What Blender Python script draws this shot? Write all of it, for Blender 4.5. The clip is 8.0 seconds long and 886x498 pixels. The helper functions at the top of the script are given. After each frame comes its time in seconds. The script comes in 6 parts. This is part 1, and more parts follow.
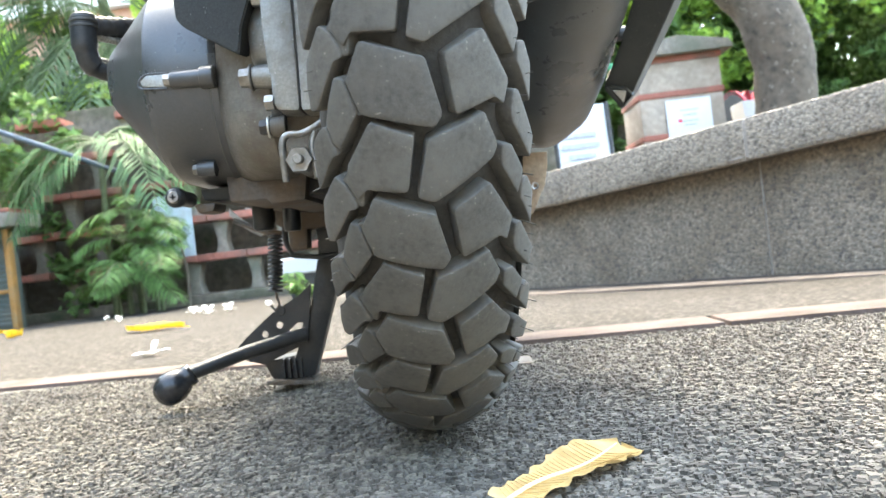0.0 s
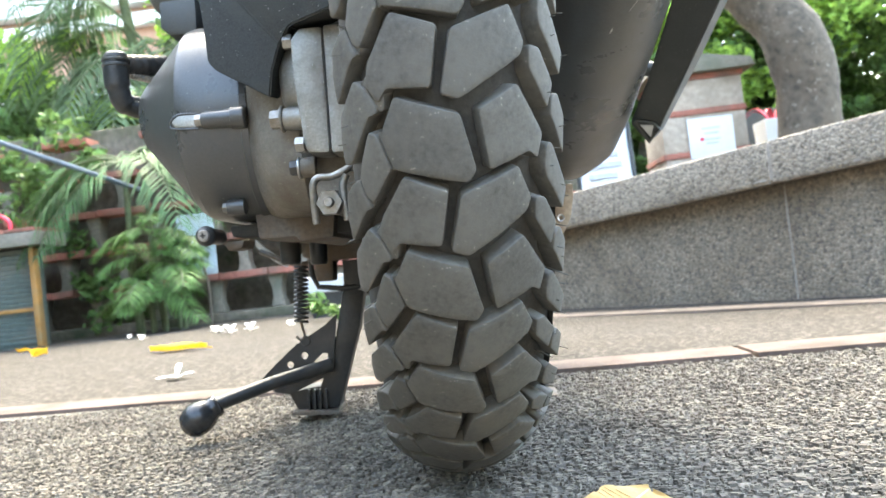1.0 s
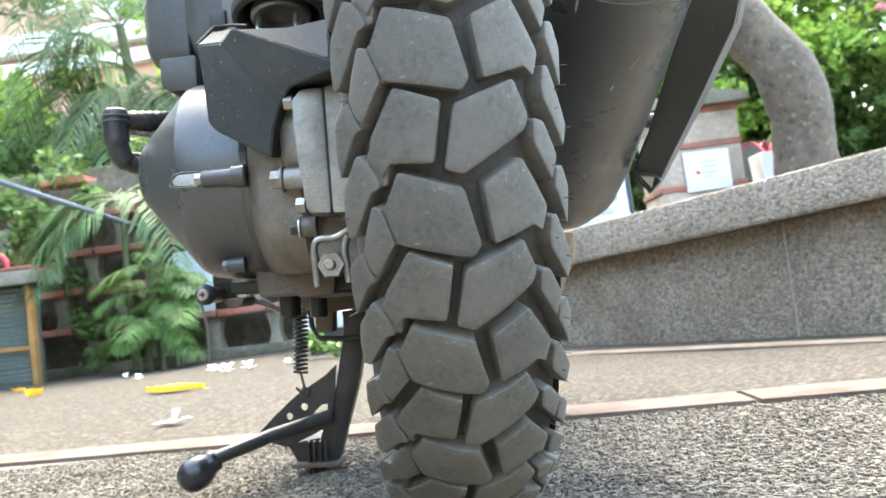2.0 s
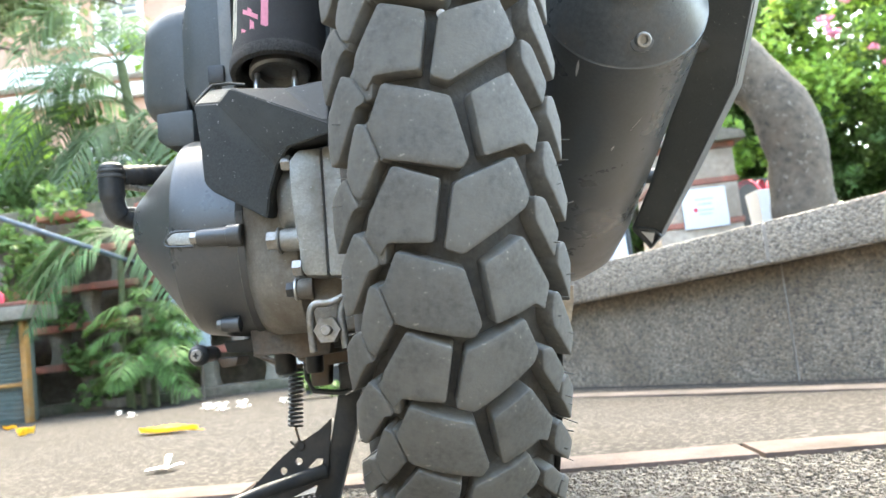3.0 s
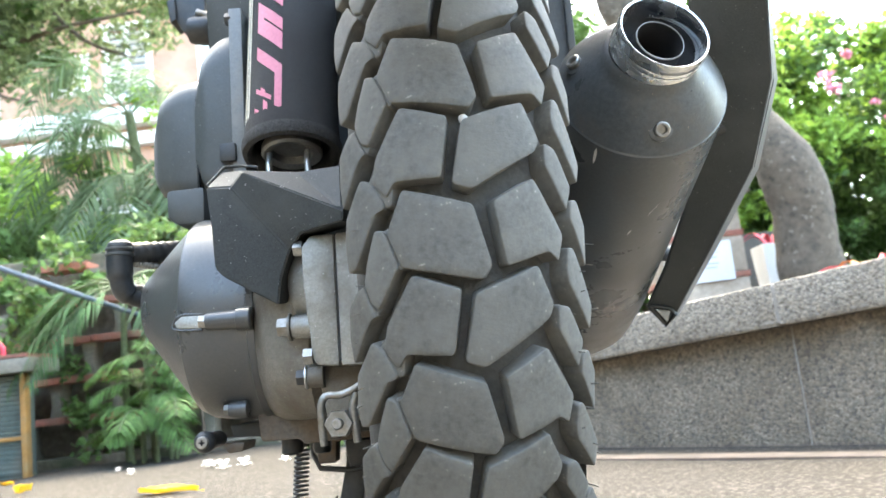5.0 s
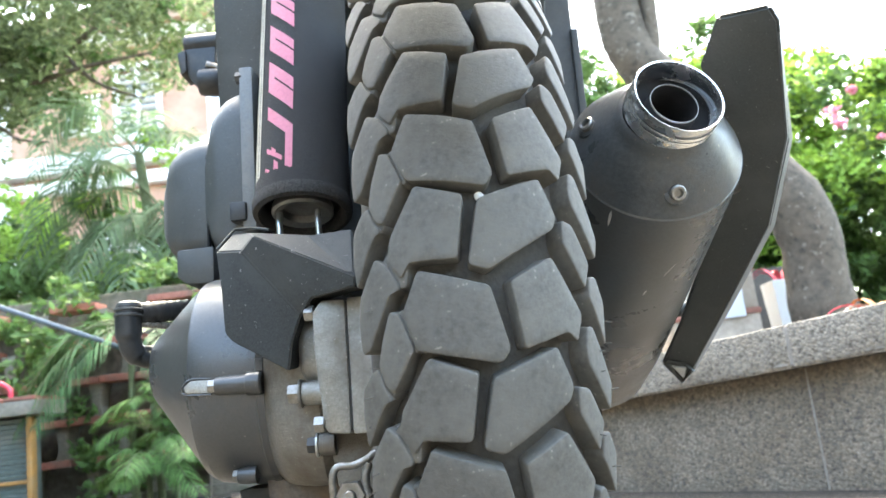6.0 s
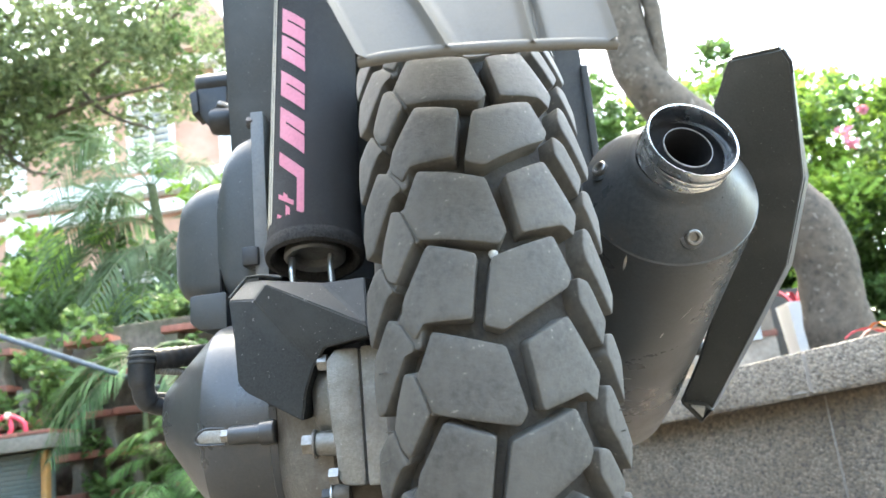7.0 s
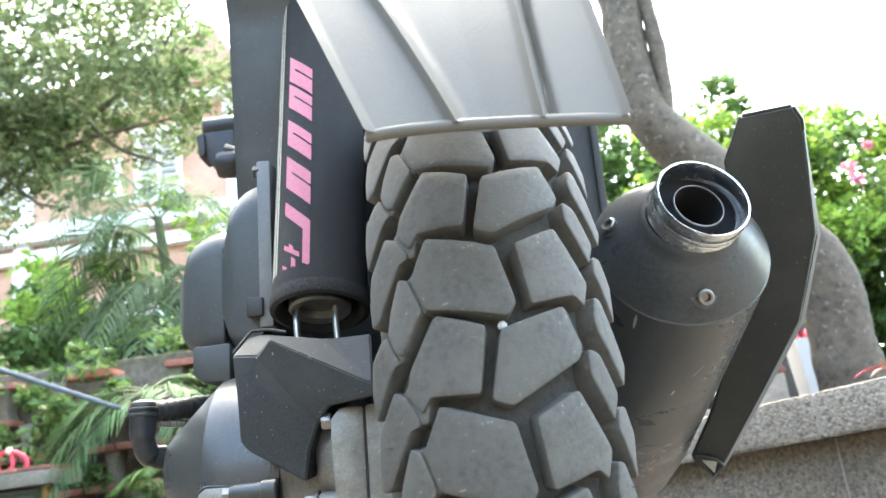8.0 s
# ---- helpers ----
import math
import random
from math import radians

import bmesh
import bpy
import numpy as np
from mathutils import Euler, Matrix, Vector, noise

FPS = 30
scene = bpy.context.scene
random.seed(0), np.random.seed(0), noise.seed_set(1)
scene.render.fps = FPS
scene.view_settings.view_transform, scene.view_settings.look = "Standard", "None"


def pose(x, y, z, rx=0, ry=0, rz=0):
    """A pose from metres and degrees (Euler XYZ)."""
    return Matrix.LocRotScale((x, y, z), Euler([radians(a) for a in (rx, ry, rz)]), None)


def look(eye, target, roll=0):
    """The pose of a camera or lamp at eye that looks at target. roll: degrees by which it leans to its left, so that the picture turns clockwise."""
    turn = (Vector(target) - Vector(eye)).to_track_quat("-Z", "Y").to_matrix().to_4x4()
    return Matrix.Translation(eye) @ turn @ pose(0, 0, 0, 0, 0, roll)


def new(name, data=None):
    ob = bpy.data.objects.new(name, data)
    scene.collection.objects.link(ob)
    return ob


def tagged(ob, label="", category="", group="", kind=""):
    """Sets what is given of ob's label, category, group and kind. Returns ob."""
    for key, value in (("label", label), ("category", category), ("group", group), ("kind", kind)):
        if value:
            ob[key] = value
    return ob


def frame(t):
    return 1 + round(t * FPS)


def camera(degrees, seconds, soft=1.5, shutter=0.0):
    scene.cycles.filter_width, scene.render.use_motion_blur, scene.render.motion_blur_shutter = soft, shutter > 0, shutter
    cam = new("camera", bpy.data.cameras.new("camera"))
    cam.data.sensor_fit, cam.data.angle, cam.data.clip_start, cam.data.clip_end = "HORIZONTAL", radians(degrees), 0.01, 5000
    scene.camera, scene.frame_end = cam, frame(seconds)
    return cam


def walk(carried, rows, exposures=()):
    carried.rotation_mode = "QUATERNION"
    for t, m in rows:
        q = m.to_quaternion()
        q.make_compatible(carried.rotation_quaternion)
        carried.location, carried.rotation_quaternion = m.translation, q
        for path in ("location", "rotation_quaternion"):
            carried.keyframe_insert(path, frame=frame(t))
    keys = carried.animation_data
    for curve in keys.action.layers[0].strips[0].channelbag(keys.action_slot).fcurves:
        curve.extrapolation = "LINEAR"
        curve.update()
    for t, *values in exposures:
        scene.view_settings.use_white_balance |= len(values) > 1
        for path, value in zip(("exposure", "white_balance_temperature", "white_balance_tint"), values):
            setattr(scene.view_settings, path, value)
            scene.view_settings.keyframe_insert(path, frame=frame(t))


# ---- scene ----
cam = camera(56.8, 8.0)
PATH = [
    (0, (0.0123, -0.0045, 0.1236), (-0.0326, 1.9950, 0.1191), -6.88),
    (0.5, (0.0103, -0.0042, 0.1333), (-0.0600, 1.9945, 0.1555), -6.77),
    (1, (0.0083, -0.0048, 0.1398), (-0.0785, 1.9930, 0.1777), -6.74),
    (1.5, (0.0070, -0.0037, 0.1477), (-0.0729, 1.9934, 0.2185), -6.99),
    (3, (0.0084, 0.0059, 0.1760), (-0.0463, 1.9960, 0.3668), -6.88),
    (3.5, (0.0085, 0.0089, 0.1818), (-0.0403, 1.9960, 0.4031), -6.55),
    (4, (0.0082, 0.0111, 0.1873), (-0.0325, 1.9949, 0.4380), -6.66),
    (4.5, (0.0062, 0.0117, 0.1930), (-0.0404, 1.9925, 0.4653), -6.61),
    (6, (0.0030, 0.0163, 0.2182), (-0.0526, 1.9765, 0.6109), -6.92),
    (6.5, (0.0036, 0.0175, 0.2258), (-0.0605, 1.9711, 0.6490), -7.52),
    (7, (0.0037, 0.0175, 0.2314), (-0.0727, 1.9638, 0.6853), -7.63),
    (7.5, (0.0040, 0.0187, 0.2378), (-0.0711, 1.9577, 0.7223), -7.51),
    (8, (0.0044, 0.0201, 0.2462), (-0.0737, 1.9469, 0.7766), -7.39),
]
walk(cam, [(t, look(eye, target, roll)) for t, eye, target, roll in PATH], [(0.0, 4.00, 7350, 2), (4.5, 4.06, 7350, 2), (8.0, 3.86, 7350, 2)])
cam.data.dof.use_dof, cam.data.dof.focus_distance, cam.data.dof.aperture_fstop = True, 0.40, 22.0

# ---- light ----
world = bpy.data.worlds.new("sky")
scene.world = world
world.use_nodes = True
wn, wl = world.node_tree.nodes, world.node_tree.links
sky = wn.new("ShaderNodeTexSky")
sky.sky_type = "NISHITA"
sky.sun_disc = False
sky.sun_elevation, sky.sun_rotation = radians(62), radians(-2)
sky.air_density, sky.dust_density, sky.ozone_density = 1.0, 3.0, 1.0
wl.new(sky.outputs[0], wn["Background"].inputs[0])
wn["Background"].inputs[1].default_value = 0.15
sun = new("sun", bpy.data.lights.new("sun", "SUN"))
sun.data.energy, sun.data.angle, sun.data.color = 0.6, radians(30), (1.0, 0.95, 0.86)
sun.matrix_world = look((-0.2, 6.0, 11.3), (0, 0.5, 0))

# ---- materials ----


def ramp(nt, src, stops):
    n = nt.nodes.new("ShaderNodeValToRGB")
    while len(n.color_ramp.elements) < len(stops):
        n.color_ramp.elements.new(0.5)
    for e, (p, c) in zip(n.color_ramp.elements, stops):
        e.position, e.color = p, (*c, 1)
    nt.links.new(src, n.inputs[0])
    return n.outputs[0]


def tex(nt, scale, detail=4.0, rough=0.6, kind="noise", stretch=None):
    co = nt.nodes.new("ShaderNodeTexCoord")
    out = co.outputs["Object"]
    if stretch:
        mp = nt.nodes.new("ShaderNodeMapping")
        mp.inputs["Scale"].default_value = stretch
        nt.links.new(out, mp.inputs[0])
        out = mp.outputs[0]
    if kind == "noise":
        n = nt.nodes.new("ShaderNodeTexNoise")
        n.inputs["Scale"].default_value, n.inputs["Detail"].default_value, n.inputs["Roughness"].default_value = scale, detail, rough
        res = n.outputs["Fac"]
    else:
        n = nt.nodes.new("ShaderNodeTexVoronoi")
        n.inputs["Scale"].default_value = scale
        res = n.outputs["Distance"] if kind == "cells" else n.outputs["Color"]
    nt.links.new(out, n.inputs["Vector"])
    return res


def mixc(nt, fac, a, b, mode="MIX"):
    n = nt.nodes.new("ShaderNodeMix")
    n.data_type, n.blend_type = "RGBA", mode
    for sock, v in ((n.inputs[0], fac), (n.inputs[6], a), (n.inputs[7], b)):
        if isinstance(v, (int, float)):
            sock.default_value = v
        elif isinstance(v, tuple):
            sock.default_value = (*v, 1)
        else:
            nt.links.new(v, sock)
    return n.outputs[2]


def scalec(c, k):
    return tuple(v * k for v in c)


def material(name, color, rough=0.6, metal=0.0, grain=200.0, stain=12.0, vary=0.25, bump=0.2, bump_scale=None,
             dirt=None, dirt_amount=0.5, random_by="", rand=0.25, specks=None, speck_scale=700.0, speck_at=0.72, transmit=0.0, coat=0.0, gloss=0.5, pebble=None):
    """A surface with grain, broader stains, specks and relief; pebble: (size per metre, spread) for small stones set in it."""
    m = bpy.data.materials.new(name)
    m.use_nodes = True
    nt = m.node_tree
    b = nt.nodes["Principled BSDF"]
    fine, broad = tex(nt, grain), tex(nt, stain, 5.0, 0.65)
    col = ramp(nt, fine, [(0.3, scalec(color, 1 - vary)), (0.7, scalec(color, 1 + vary))])
    if dirt:
        col = mixc(nt, ramp(nt, broad, [(0.62 - dirt_amount * 0.4, (0, 0, 0)), (0.8 - dirt_amount * 0.25, (1, 1, 1))]), col, dirt)
    if specks:
        col = mixc(nt, ramp(nt, tex(nt, speck_scale, 2.0), [(speck_at - 0.03, (0, 0, 0)), (speck_at, (1, 1, 1))]), col, specks)
    if pebble:
        tone = nt.nodes.new("ShaderNodeSeparateColor")
        nt.links.new(tex(nt, pebble[0], kind="tone"), tone.inputs[0])
        lo, hi = 1 - pebble[1], 1 + pebble[1]
        col = mixc(nt, 1.0, col, ramp(nt, tone.outputs[0], [(0.0, (lo,) * 3), (0.35, (1 - pebble[1] * 0.2,) * 3), (1.0, (hi, hi * 0.97, hi * 0.92))]), "MULTIPLY")
    if random_by:
        if random_by == "object":
            r = nt.nodes.new("ShaderNodeObjectInfo").outputs["Random"]
        else:
            r = nt.nodes.new("ShaderNodeNewGeometry").outputs["Random Per Island"]
        g = ramp(nt, r, [(0, (1 - rand,) * 3), (1, (1 + rand,) * 3)])
        col = mixc(nt, 1.0, col, g, "MULTIPLY")
    nt.links.new(col, b.inputs["Base Color"])
    nt.links.new(ramp(nt, broad, [(0.3, (max(rough - 0.1, 0.03),) * 3), (0.7, (min(rough + 0.12, 1),) * 3)]), b.inputs["Roughness"])
    b.inputs["Metallic"].default_value = metal
    b.inputs["Coat Weight"].default_value = coat
    b.inputs["Specular IOR Level"].default_value = gloss
    if transmit:
        tr = nt.nodes.new("ShaderNodeBsdfTranslucent")
        nt.links.new(col, tr.inputs[0])
        mx = nt.nodes.new("ShaderNodeMixShader")
        mx.inputs[0].default_value = transmit
        nt.links.new(b.outputs[0], mx.inputs[1])
        nt.links.new(tr.outputs[0], mx.inputs[2])
        nt.links.new(mx.outputs[0], nt.nodes["Material Output"].inputs[0])
    if bump:
        bp = nt.nodes.new("ShaderNodeBump")
        bp.inputs["Strength"].default_value, bp.inputs["Distance"].default_value = bump, 0.002
        height = tex(nt, pebble[0], kind="cells") if pebble else tex(nt, bump_scale or grain, 5.0)
        bp.invert = bool(pebble)
        nt.links.new(height, bp.inputs["Height"])
        nt.links.new(bp.outputs[0], b.inputs["Normal"])
    return m


RUBBER = material("tyre_rubber", (0.085, 0.08, 0.069), 0.72, grain=420, stain=52, vary=0.25, bump=0.14, bump_scale=900,
                  dirt=(0.12, 0.112, 0.096), dirt_amount=0.5, specks=(0.22, 0.2, 0.17), speck_scale=420, speck_at=0.74, random_by="object", rand=0.12)
# Darker than the lugs: shade between tread blocks is put into this rubber.
GROOVE = material("shaded_groove_rubber", (0.045, 0.043, 0.038), 0.85, grain=300, stain=40, vary=0.3, bump=0.3, dirt=(0.07, 0.066, 0.057), dirt_amount=0.4)
PLASTIC = material("black_plastic", (0.05, 0.054, 0.052), 0.42, grain=900, stain=20, vary=0.2, bump=0.12, bump_scale=1600,
                   dirt=(0.07, 0.073, 0.07), dirt_amount=0.4, specks=(0.24, 0.24, 0.225), speck_scale=620, speck_at=0.745)
SATIN = material("satin_black_paint", (0.08, 0.087, 0.09), 0.32, metal=0.0, grain=500, stain=18, vary=0.15, bump=0.06, bump_scale=1200,
                 dirt=(0.085, 0.085, 0.08), dirt_amount=0.35, specks=(0.26, 0.25, 0.23), speck_scale=330, speck_at=0.78, gloss=0.65)
COVERPAINT = material("dark_satin_paint", (0.05, 0.052, 0.052), 0.34, metal=0.0, grain=600, stain=16, vary=0.15, bump=0.1, bump_scale=900,
                      dirt=(0.085, 0.078, 0.068), dirt_amount=0.35, specks=(0.3, 0.28, 0.25), speck_scale=300, speck_at=0.77, gloss=0.7)
ALLOY = material("cast_aluminium", (0.33, 0.325, 0.3), 0.44, metal=0.75, grain=700, stain=22, vary=0.16, bump=0.3, bump_scale=1100,
                 dirt=(0.19, 0.17, 0.14), dirt_amount=0.5, specks=(0.5, 0.48, 0.45), speck_scale=350, speck_at=0.74)
DULL = material("dull_bolt_steel", (0.29, 0.28, 0.26), 0.42, metal=0.8, grain=500, stain=70, vary=0.2, bump=0.15, dirt=(0.2, 0.17, 0.13), dirt_amount=0.45)
ZINC = material("zinc_steel", (0.62, 0.62, 0.6), 0.36, metal=0.9, grain=600, stain=50, vary=0.12, bump=0.08, dirt=(0.33, 0.3, 0.26), dirt_amount=0.3)
CHROME = material("chrome_ring", (0.84, 0.84, 0.83), 0.24, metal=1.0, grain=300, stain=60, vary=0.06, bump=0.02, dirt=(0.5, 0.48, 0.44), dirt_amount=0.25)
MATT = material("matt_black_plastic", (0.035, 0.034, 0.03), 0.7, grain=700, stain=20, vary=0.2, bump=0.15, dirt=(0.06, 0.057, 0.05), dirt_amount=0.4)
STEEL = material("black_steel", (0.025, 0.028, 0.03), 0.42, metal=0.2, grain=400, stain=30, vary=0.2, bump=0.12, dirt=(0.06, 0.055, 0.05), dirt_amount=0.45)
RUSTY = material("dirty_frame_steel", (0.12, 0.105, 0.09), 0.65, metal=0.3, grain=300, stain=30, vary=0.3, bump=0.3, dirt=(0.17, 0.12, 0.08), dirt_amount=0.45)
WORN = material("worn_black_plastic", (0.04, 0.043, 0.042), 0.62, grain=900, stain=24, vary=0.25, bump=0.15, bump_scale=1400,
                dirt=(0.06, 0.063, 0.06), dirt_amount=0.45, specks=(0.26, 0.26, 0.24), speck_scale=420, speck_at=0.73, gloss=0.25)
GLOSS = material("glossy_rubber", (0.02, 0.022, 0.025), 0.2, grain=300, stain=30, vary=0.2, bump=0.05)
CAPPAINT = material("heat_stained_paint", (0.07, 0.075, 0.077), 0.36, metal=0.1, grain=400, stain=38, vary=0.2, bump=0.12, bump_scale=700, dirt=(0.085, 0.078, 0.068), dirt_amount=0.42, specks=(0.25, 0.2, 0.15), speck_scale=330, speck_at=0.76)
SOOT = material("sooty_inside", (0.006, 0.006, 0.007), 0.9, grain=300, stain=40, vary=0.3, bump=0.1)
HEM = material("frayed_cloth", (0.05, 0.047, 0.043), 0.95, grain=900, stain=200, vary=0.6, bump=1.0, bump_scale=1100)
CLOTH = material("boot_cloth", (0.034, 0.032, 0.03), 0.85, grain=1500, stain=14, vary=0.4, bump=0.6, bump_scale=2200, dirt=(0.04, 0.036, 0.034), dirt_amount=0.3)
CRANK = material("oily_cast_aluminium", (0.2, 0.185, 0.16), 0.55, metal=0.5, grain=500, stain=26, vary=0.2, bump=0.35, bump_scale=800,
                 dirt=(0.13, 0.108, 0.082), dirt_amount=0.6, specks=(0.36, 0.34, 0.3), speck_scale=320, speck_at=0.73)
PINK = material("pink_decal", (0.55, 0.16, 0.21), 0.5, grain=400, stain=60, vary=0.1, bump=0.05)
CREAM = material("cream_stripe", (0.62, 0.57, 0.45), 0.55, grain=500, stain=40, vary=0.12, bump=0.08, dirt=(0.4, 0.36, 0.28), dirt_amount=0.3)
FLAP = material("grey_flap_plastic", (0.15, 0.142, 0.122), 0.5, grain=900, stain=16, vary=0.06, bump=0.05, bump_scale=900, dirt=(0.175, 0.163, 0.138), dirt_amount=0.4, gloss=0.3)
FLANGE = material("light_grey_plastic", (0.15, 0.155, 0.153), 0.45, grain=700, stain=30, vary=0.15, bump=0.1, dirt=(0.2, 0.197, 0.185), dirt_amount=0.35)
ASPHALT = material("asphalt_binder", (0.062, 0.058, 0.05), 0.9, grain=260, stain=3.5, vary=0.45, bump=0.9, bump_scale=300,
                   dirt=(0.08, 0.073, 0.062), dirt_amount=0.4, specks=(0.2, 0.18, 0.15), speck_scale=150, speck_at=0.6)
CHIPS = material("stone_chips", (0.146, 0.13, 0.107), 0.85, grain=500, stain=9, vary=0.35, bump=0.3, bump_scale=900,
                 dirt=(0.1, 0.09, 0.075), dirt_amount=0.5, random_by="island", rand=0.5, gloss=0.2)
PAVING = material("worn_paving", (0.038, 0.034, 0.029), 0.9, grain=130, stain=2.4, vary=0.45, bump=0.7, bump_scale=260,
                  dirt=(0.048, 0.043, 0.036), dirt_amount=0.45, specks=(0.1, 0.09, 0.077), speck_scale=120, speck_at=0.58, gloss=0.15)
PINKSTONE = material("pink_kerb_stone", (0.132, 0.1, 0.086), 0.85, grain=240, stain=7, vary=0.18, bump=0.3, dirt=(0.075, 0.06, 0.05), dirt_amount=0.5, gloss=0.2)
PALESTONE = material("pale_kerb_stone", (0.14, 0.116, 0.1), 0.85, grain=240, stain=7, vary=0.15, bump=0.3, dirt=(0.085, 0.075, 0.063), dirt_amount=0.45, gloss=0.2)
PAPERWHITE = material("pale_off_white", (0.6, 0.6, 0.58), 0.5, grain=300, stain=60, vary=0.05, bump=0.02)


def bare_empty(name, loc, rot_y=0.0):
    e = new(name)
    e.empty_display_size = 0.05
    e.location = loc
    e.rotation_euler = (0, rot_y, 0)
    return e


def finish(bm, name, mat, sharp=38.0):
    bmesh.ops.remove_doubles(bm, verts=bm.verts, dist=1e-6)
    bmesh.ops.recalc_face_normals(bm, faces=bm.faces)
    me = bpy.data.meshes.new(name)
    bm.to_mesh(me)
    bm.free()
    me.polygons.foreach_set("use_smooth", [True] * len(me.polygons))
    me.set_sharp_from_angle(angle=radians(sharp))
    me.materials.append(mat)
    return me


def part(name, bm, mat, parent, label="", sharp=38.0):
    """Links a bmesh as one mesh object under a thing or a part; its places are counted from the thing's origin."""
    ob = new(name, finish(bm, name, mat, sharp))
    ob.parent = parent
    if label:
        tagged(ob, label)
    return ob


def solid(name, bm, mat, loc=(0, 0, 0), sharp=38.0):
    bmesh.ops.translate(bm, verts=bm.verts, vec=-Vector(loc))
    ob = new(name, finish(bm, name, mat, sharp))
    ob.location = loc
    return ob


def box(c, s, bev=0.0, rot=None, bm=None, seg=2):
    own = bmesh.new()
    bmesh.ops.create_cube(own, size=1.0)
    bmesh.ops.scale(own, vec=s, verts=own.verts)
    if bev:
        bmesh.ops.bevel(own, geom=own.edges[:], offset=bev, segments=seg, affect="EDGES", profile=0.6)
    if rot:
        bmesh.ops.rotate(own, verts=own.verts, cent=(0, 0, 0), matrix=Euler([radians(a) for a in rot]).to_matrix())
    bmesh.ops.translate(own, verts=own.verts, vec=c)
    return joined(bm, own)


def joined(bm, own):
    if bm is None:
        return own
    me = bpy.data.meshes.new("tmp")
    own.to_mesh(me)
    own.free()
    bm.from_mesh(me)
    bpy.data.meshes.remove(me)
    return bm


def prism(pts, axis, a, b, bev=0.0, bm=None, seg=2, scale_b=1.0):
    """An outline drawn in the plane across an axis and pulled from a to b along it."""
    own = bmesh.new()
    n = len(pts)
    cu, cv = sum(p[0] for p in pts) / n, sum(p[1] for p in pts) / n

    def place(u, v, w):
        return {"x": (w, u, v), "y": (u, w, v), "z": (u, v, w)}[axis]
    lo = [own.verts.new(place(u, v, a)) for u, v in pts]
    hi = [own.verts.new(place(cu + (u - cu) * scale_b, cv + (v - cv) * scale_b, b)) for u, v in pts]
    own.faces.new(lo)
    own.faces.new(hi[::-1])
    for i in range(n):
        own.faces.new((lo[i], hi[i], hi[(i + 1) % n], lo[(i + 1) % n]))
    bmesh.ops.recalc_face_normals(own, faces=own.faces)
    if bev:
        bmesh.ops.bevel(own, geom=own.edges[:], offset=bev, segments=seg, affect="EDGES", profile=0.6)
    return joined(bm, own)


def lathe(prof, start, end, segs=32, bm=None, closed=True):
    """Rings of (radius, distance) round the line from start towards end."""
    own = bmesh.new()
    start, end = Vector(start), Vector(end)
    q = (end - start).to_track_quat("Z", "Y").to_matrix()
    rings = []
    for r, h in prof:
        rings.append([own.verts.new(start + q @ Vector((r * math.cos(2 * math.pi * i / segs), r * math.sin(2 * math.pi * i / segs), h))) for i in range(segs)])
    for p, w in zip(rings, rings[1:]):
        for i in range(segs):
            own.faces.new((p[i], p[(i + 1) % segs], w[(i + 1) % segs], w[i]))
    if closed:
        own.faces.new(rings[0][::-1])
        own.faces.new(rings[-1])
    return joined(bm, own)


def tube(pts, r, segs=12, bm=None, caps=True):
    """A round bar along points; r is one radius or one for each point."""
    own = bmesh.new()
    pts = [Vector(p) for p in pts]
    rs = r if isinstance(r, (list, tuple)) else [r] * len(pts)
    rings, up = [], None
    for i, p in enumerate(pts):
        d = (pts[min(i + 1, len(pts) - 1)] - pts[max(i - 1, 0)]).normalized()
        if up is None:
            up = d.orthogonal().normalized()
        up = (up - d * up.dot(d)).normalized()
        side = d.cross(up)
        rings.append([own.verts.new(p + rs[i] * (math.cos(2 * math.pi * k / segs) * up + math.sin(2 * math.pi * k / segs) * side)) for k in range(segs)])
    for a, b in zip(rings, rings[1:]):
        for k in range(segs):
            own.faces.new((a[k], a[(k + 1) % segs], b[(k + 1) % segs], b[k]))
    if caps:
        own.faces.new(rings[0][::-1])
        own.faces.new(rings[-1])
    return joined(bm, own)


def smooth_line(pts, n=8):
    """Points on a smooth curve through the given ones."""
    P = [Vector(p) for p in pts]
    out = []
    for i in range(len(P) - 1):
        a, b, c, d = P[max(i - 1, 0)], P[i], P[i + 1], P[min(i + 2, len(P) - 1)]
        for k in range(n):
            t = k / n
            out.append(0.5 * ((2 * b) + (c - a) * t + (2 * a - 5 * b + 4 * c - d) * t * t + (3 * b - a - 3 * c + d) * t ** 3))
    return out + [P[-1]]


def hex_bolt(at, axis, flats, height, flange=0.0, bm=None):
    """A hexagon head whose free end lies at a point; axis leads out of the head."""
    at, axis = Vector(at), Vector(axis).normalized()
    r = flats / math.sqrt(3)
    bm = lathe([(r * 0.93, 0), (r, height * 0.15), (r, height)], at, at - axis, 6, bm)
    if flange:
        lathe([(flange * 0.85, 0), (flange, 0.0008), (flange, 0.0022)], at - axis * (height - 0.0004), at - axis * (height + 1), 24, bm)
    return bm


def loft(sections, bm=None, caps=True):
    own = bmesh.new()
    rings = [[own.verts.new(p) for p in s] for s in sections]
    n = len(rings[0])
    for a, b in zip(rings, rings[1:]):
        for k in range(n):
            own.faces.new((a[k], a[(k + 1) % n], b[(k + 1) % n], b[k]))
    if caps:
        own.faces.new(rings[0][::-1])
        own.faces.new(rings[-1])
    return joined(bm, own)


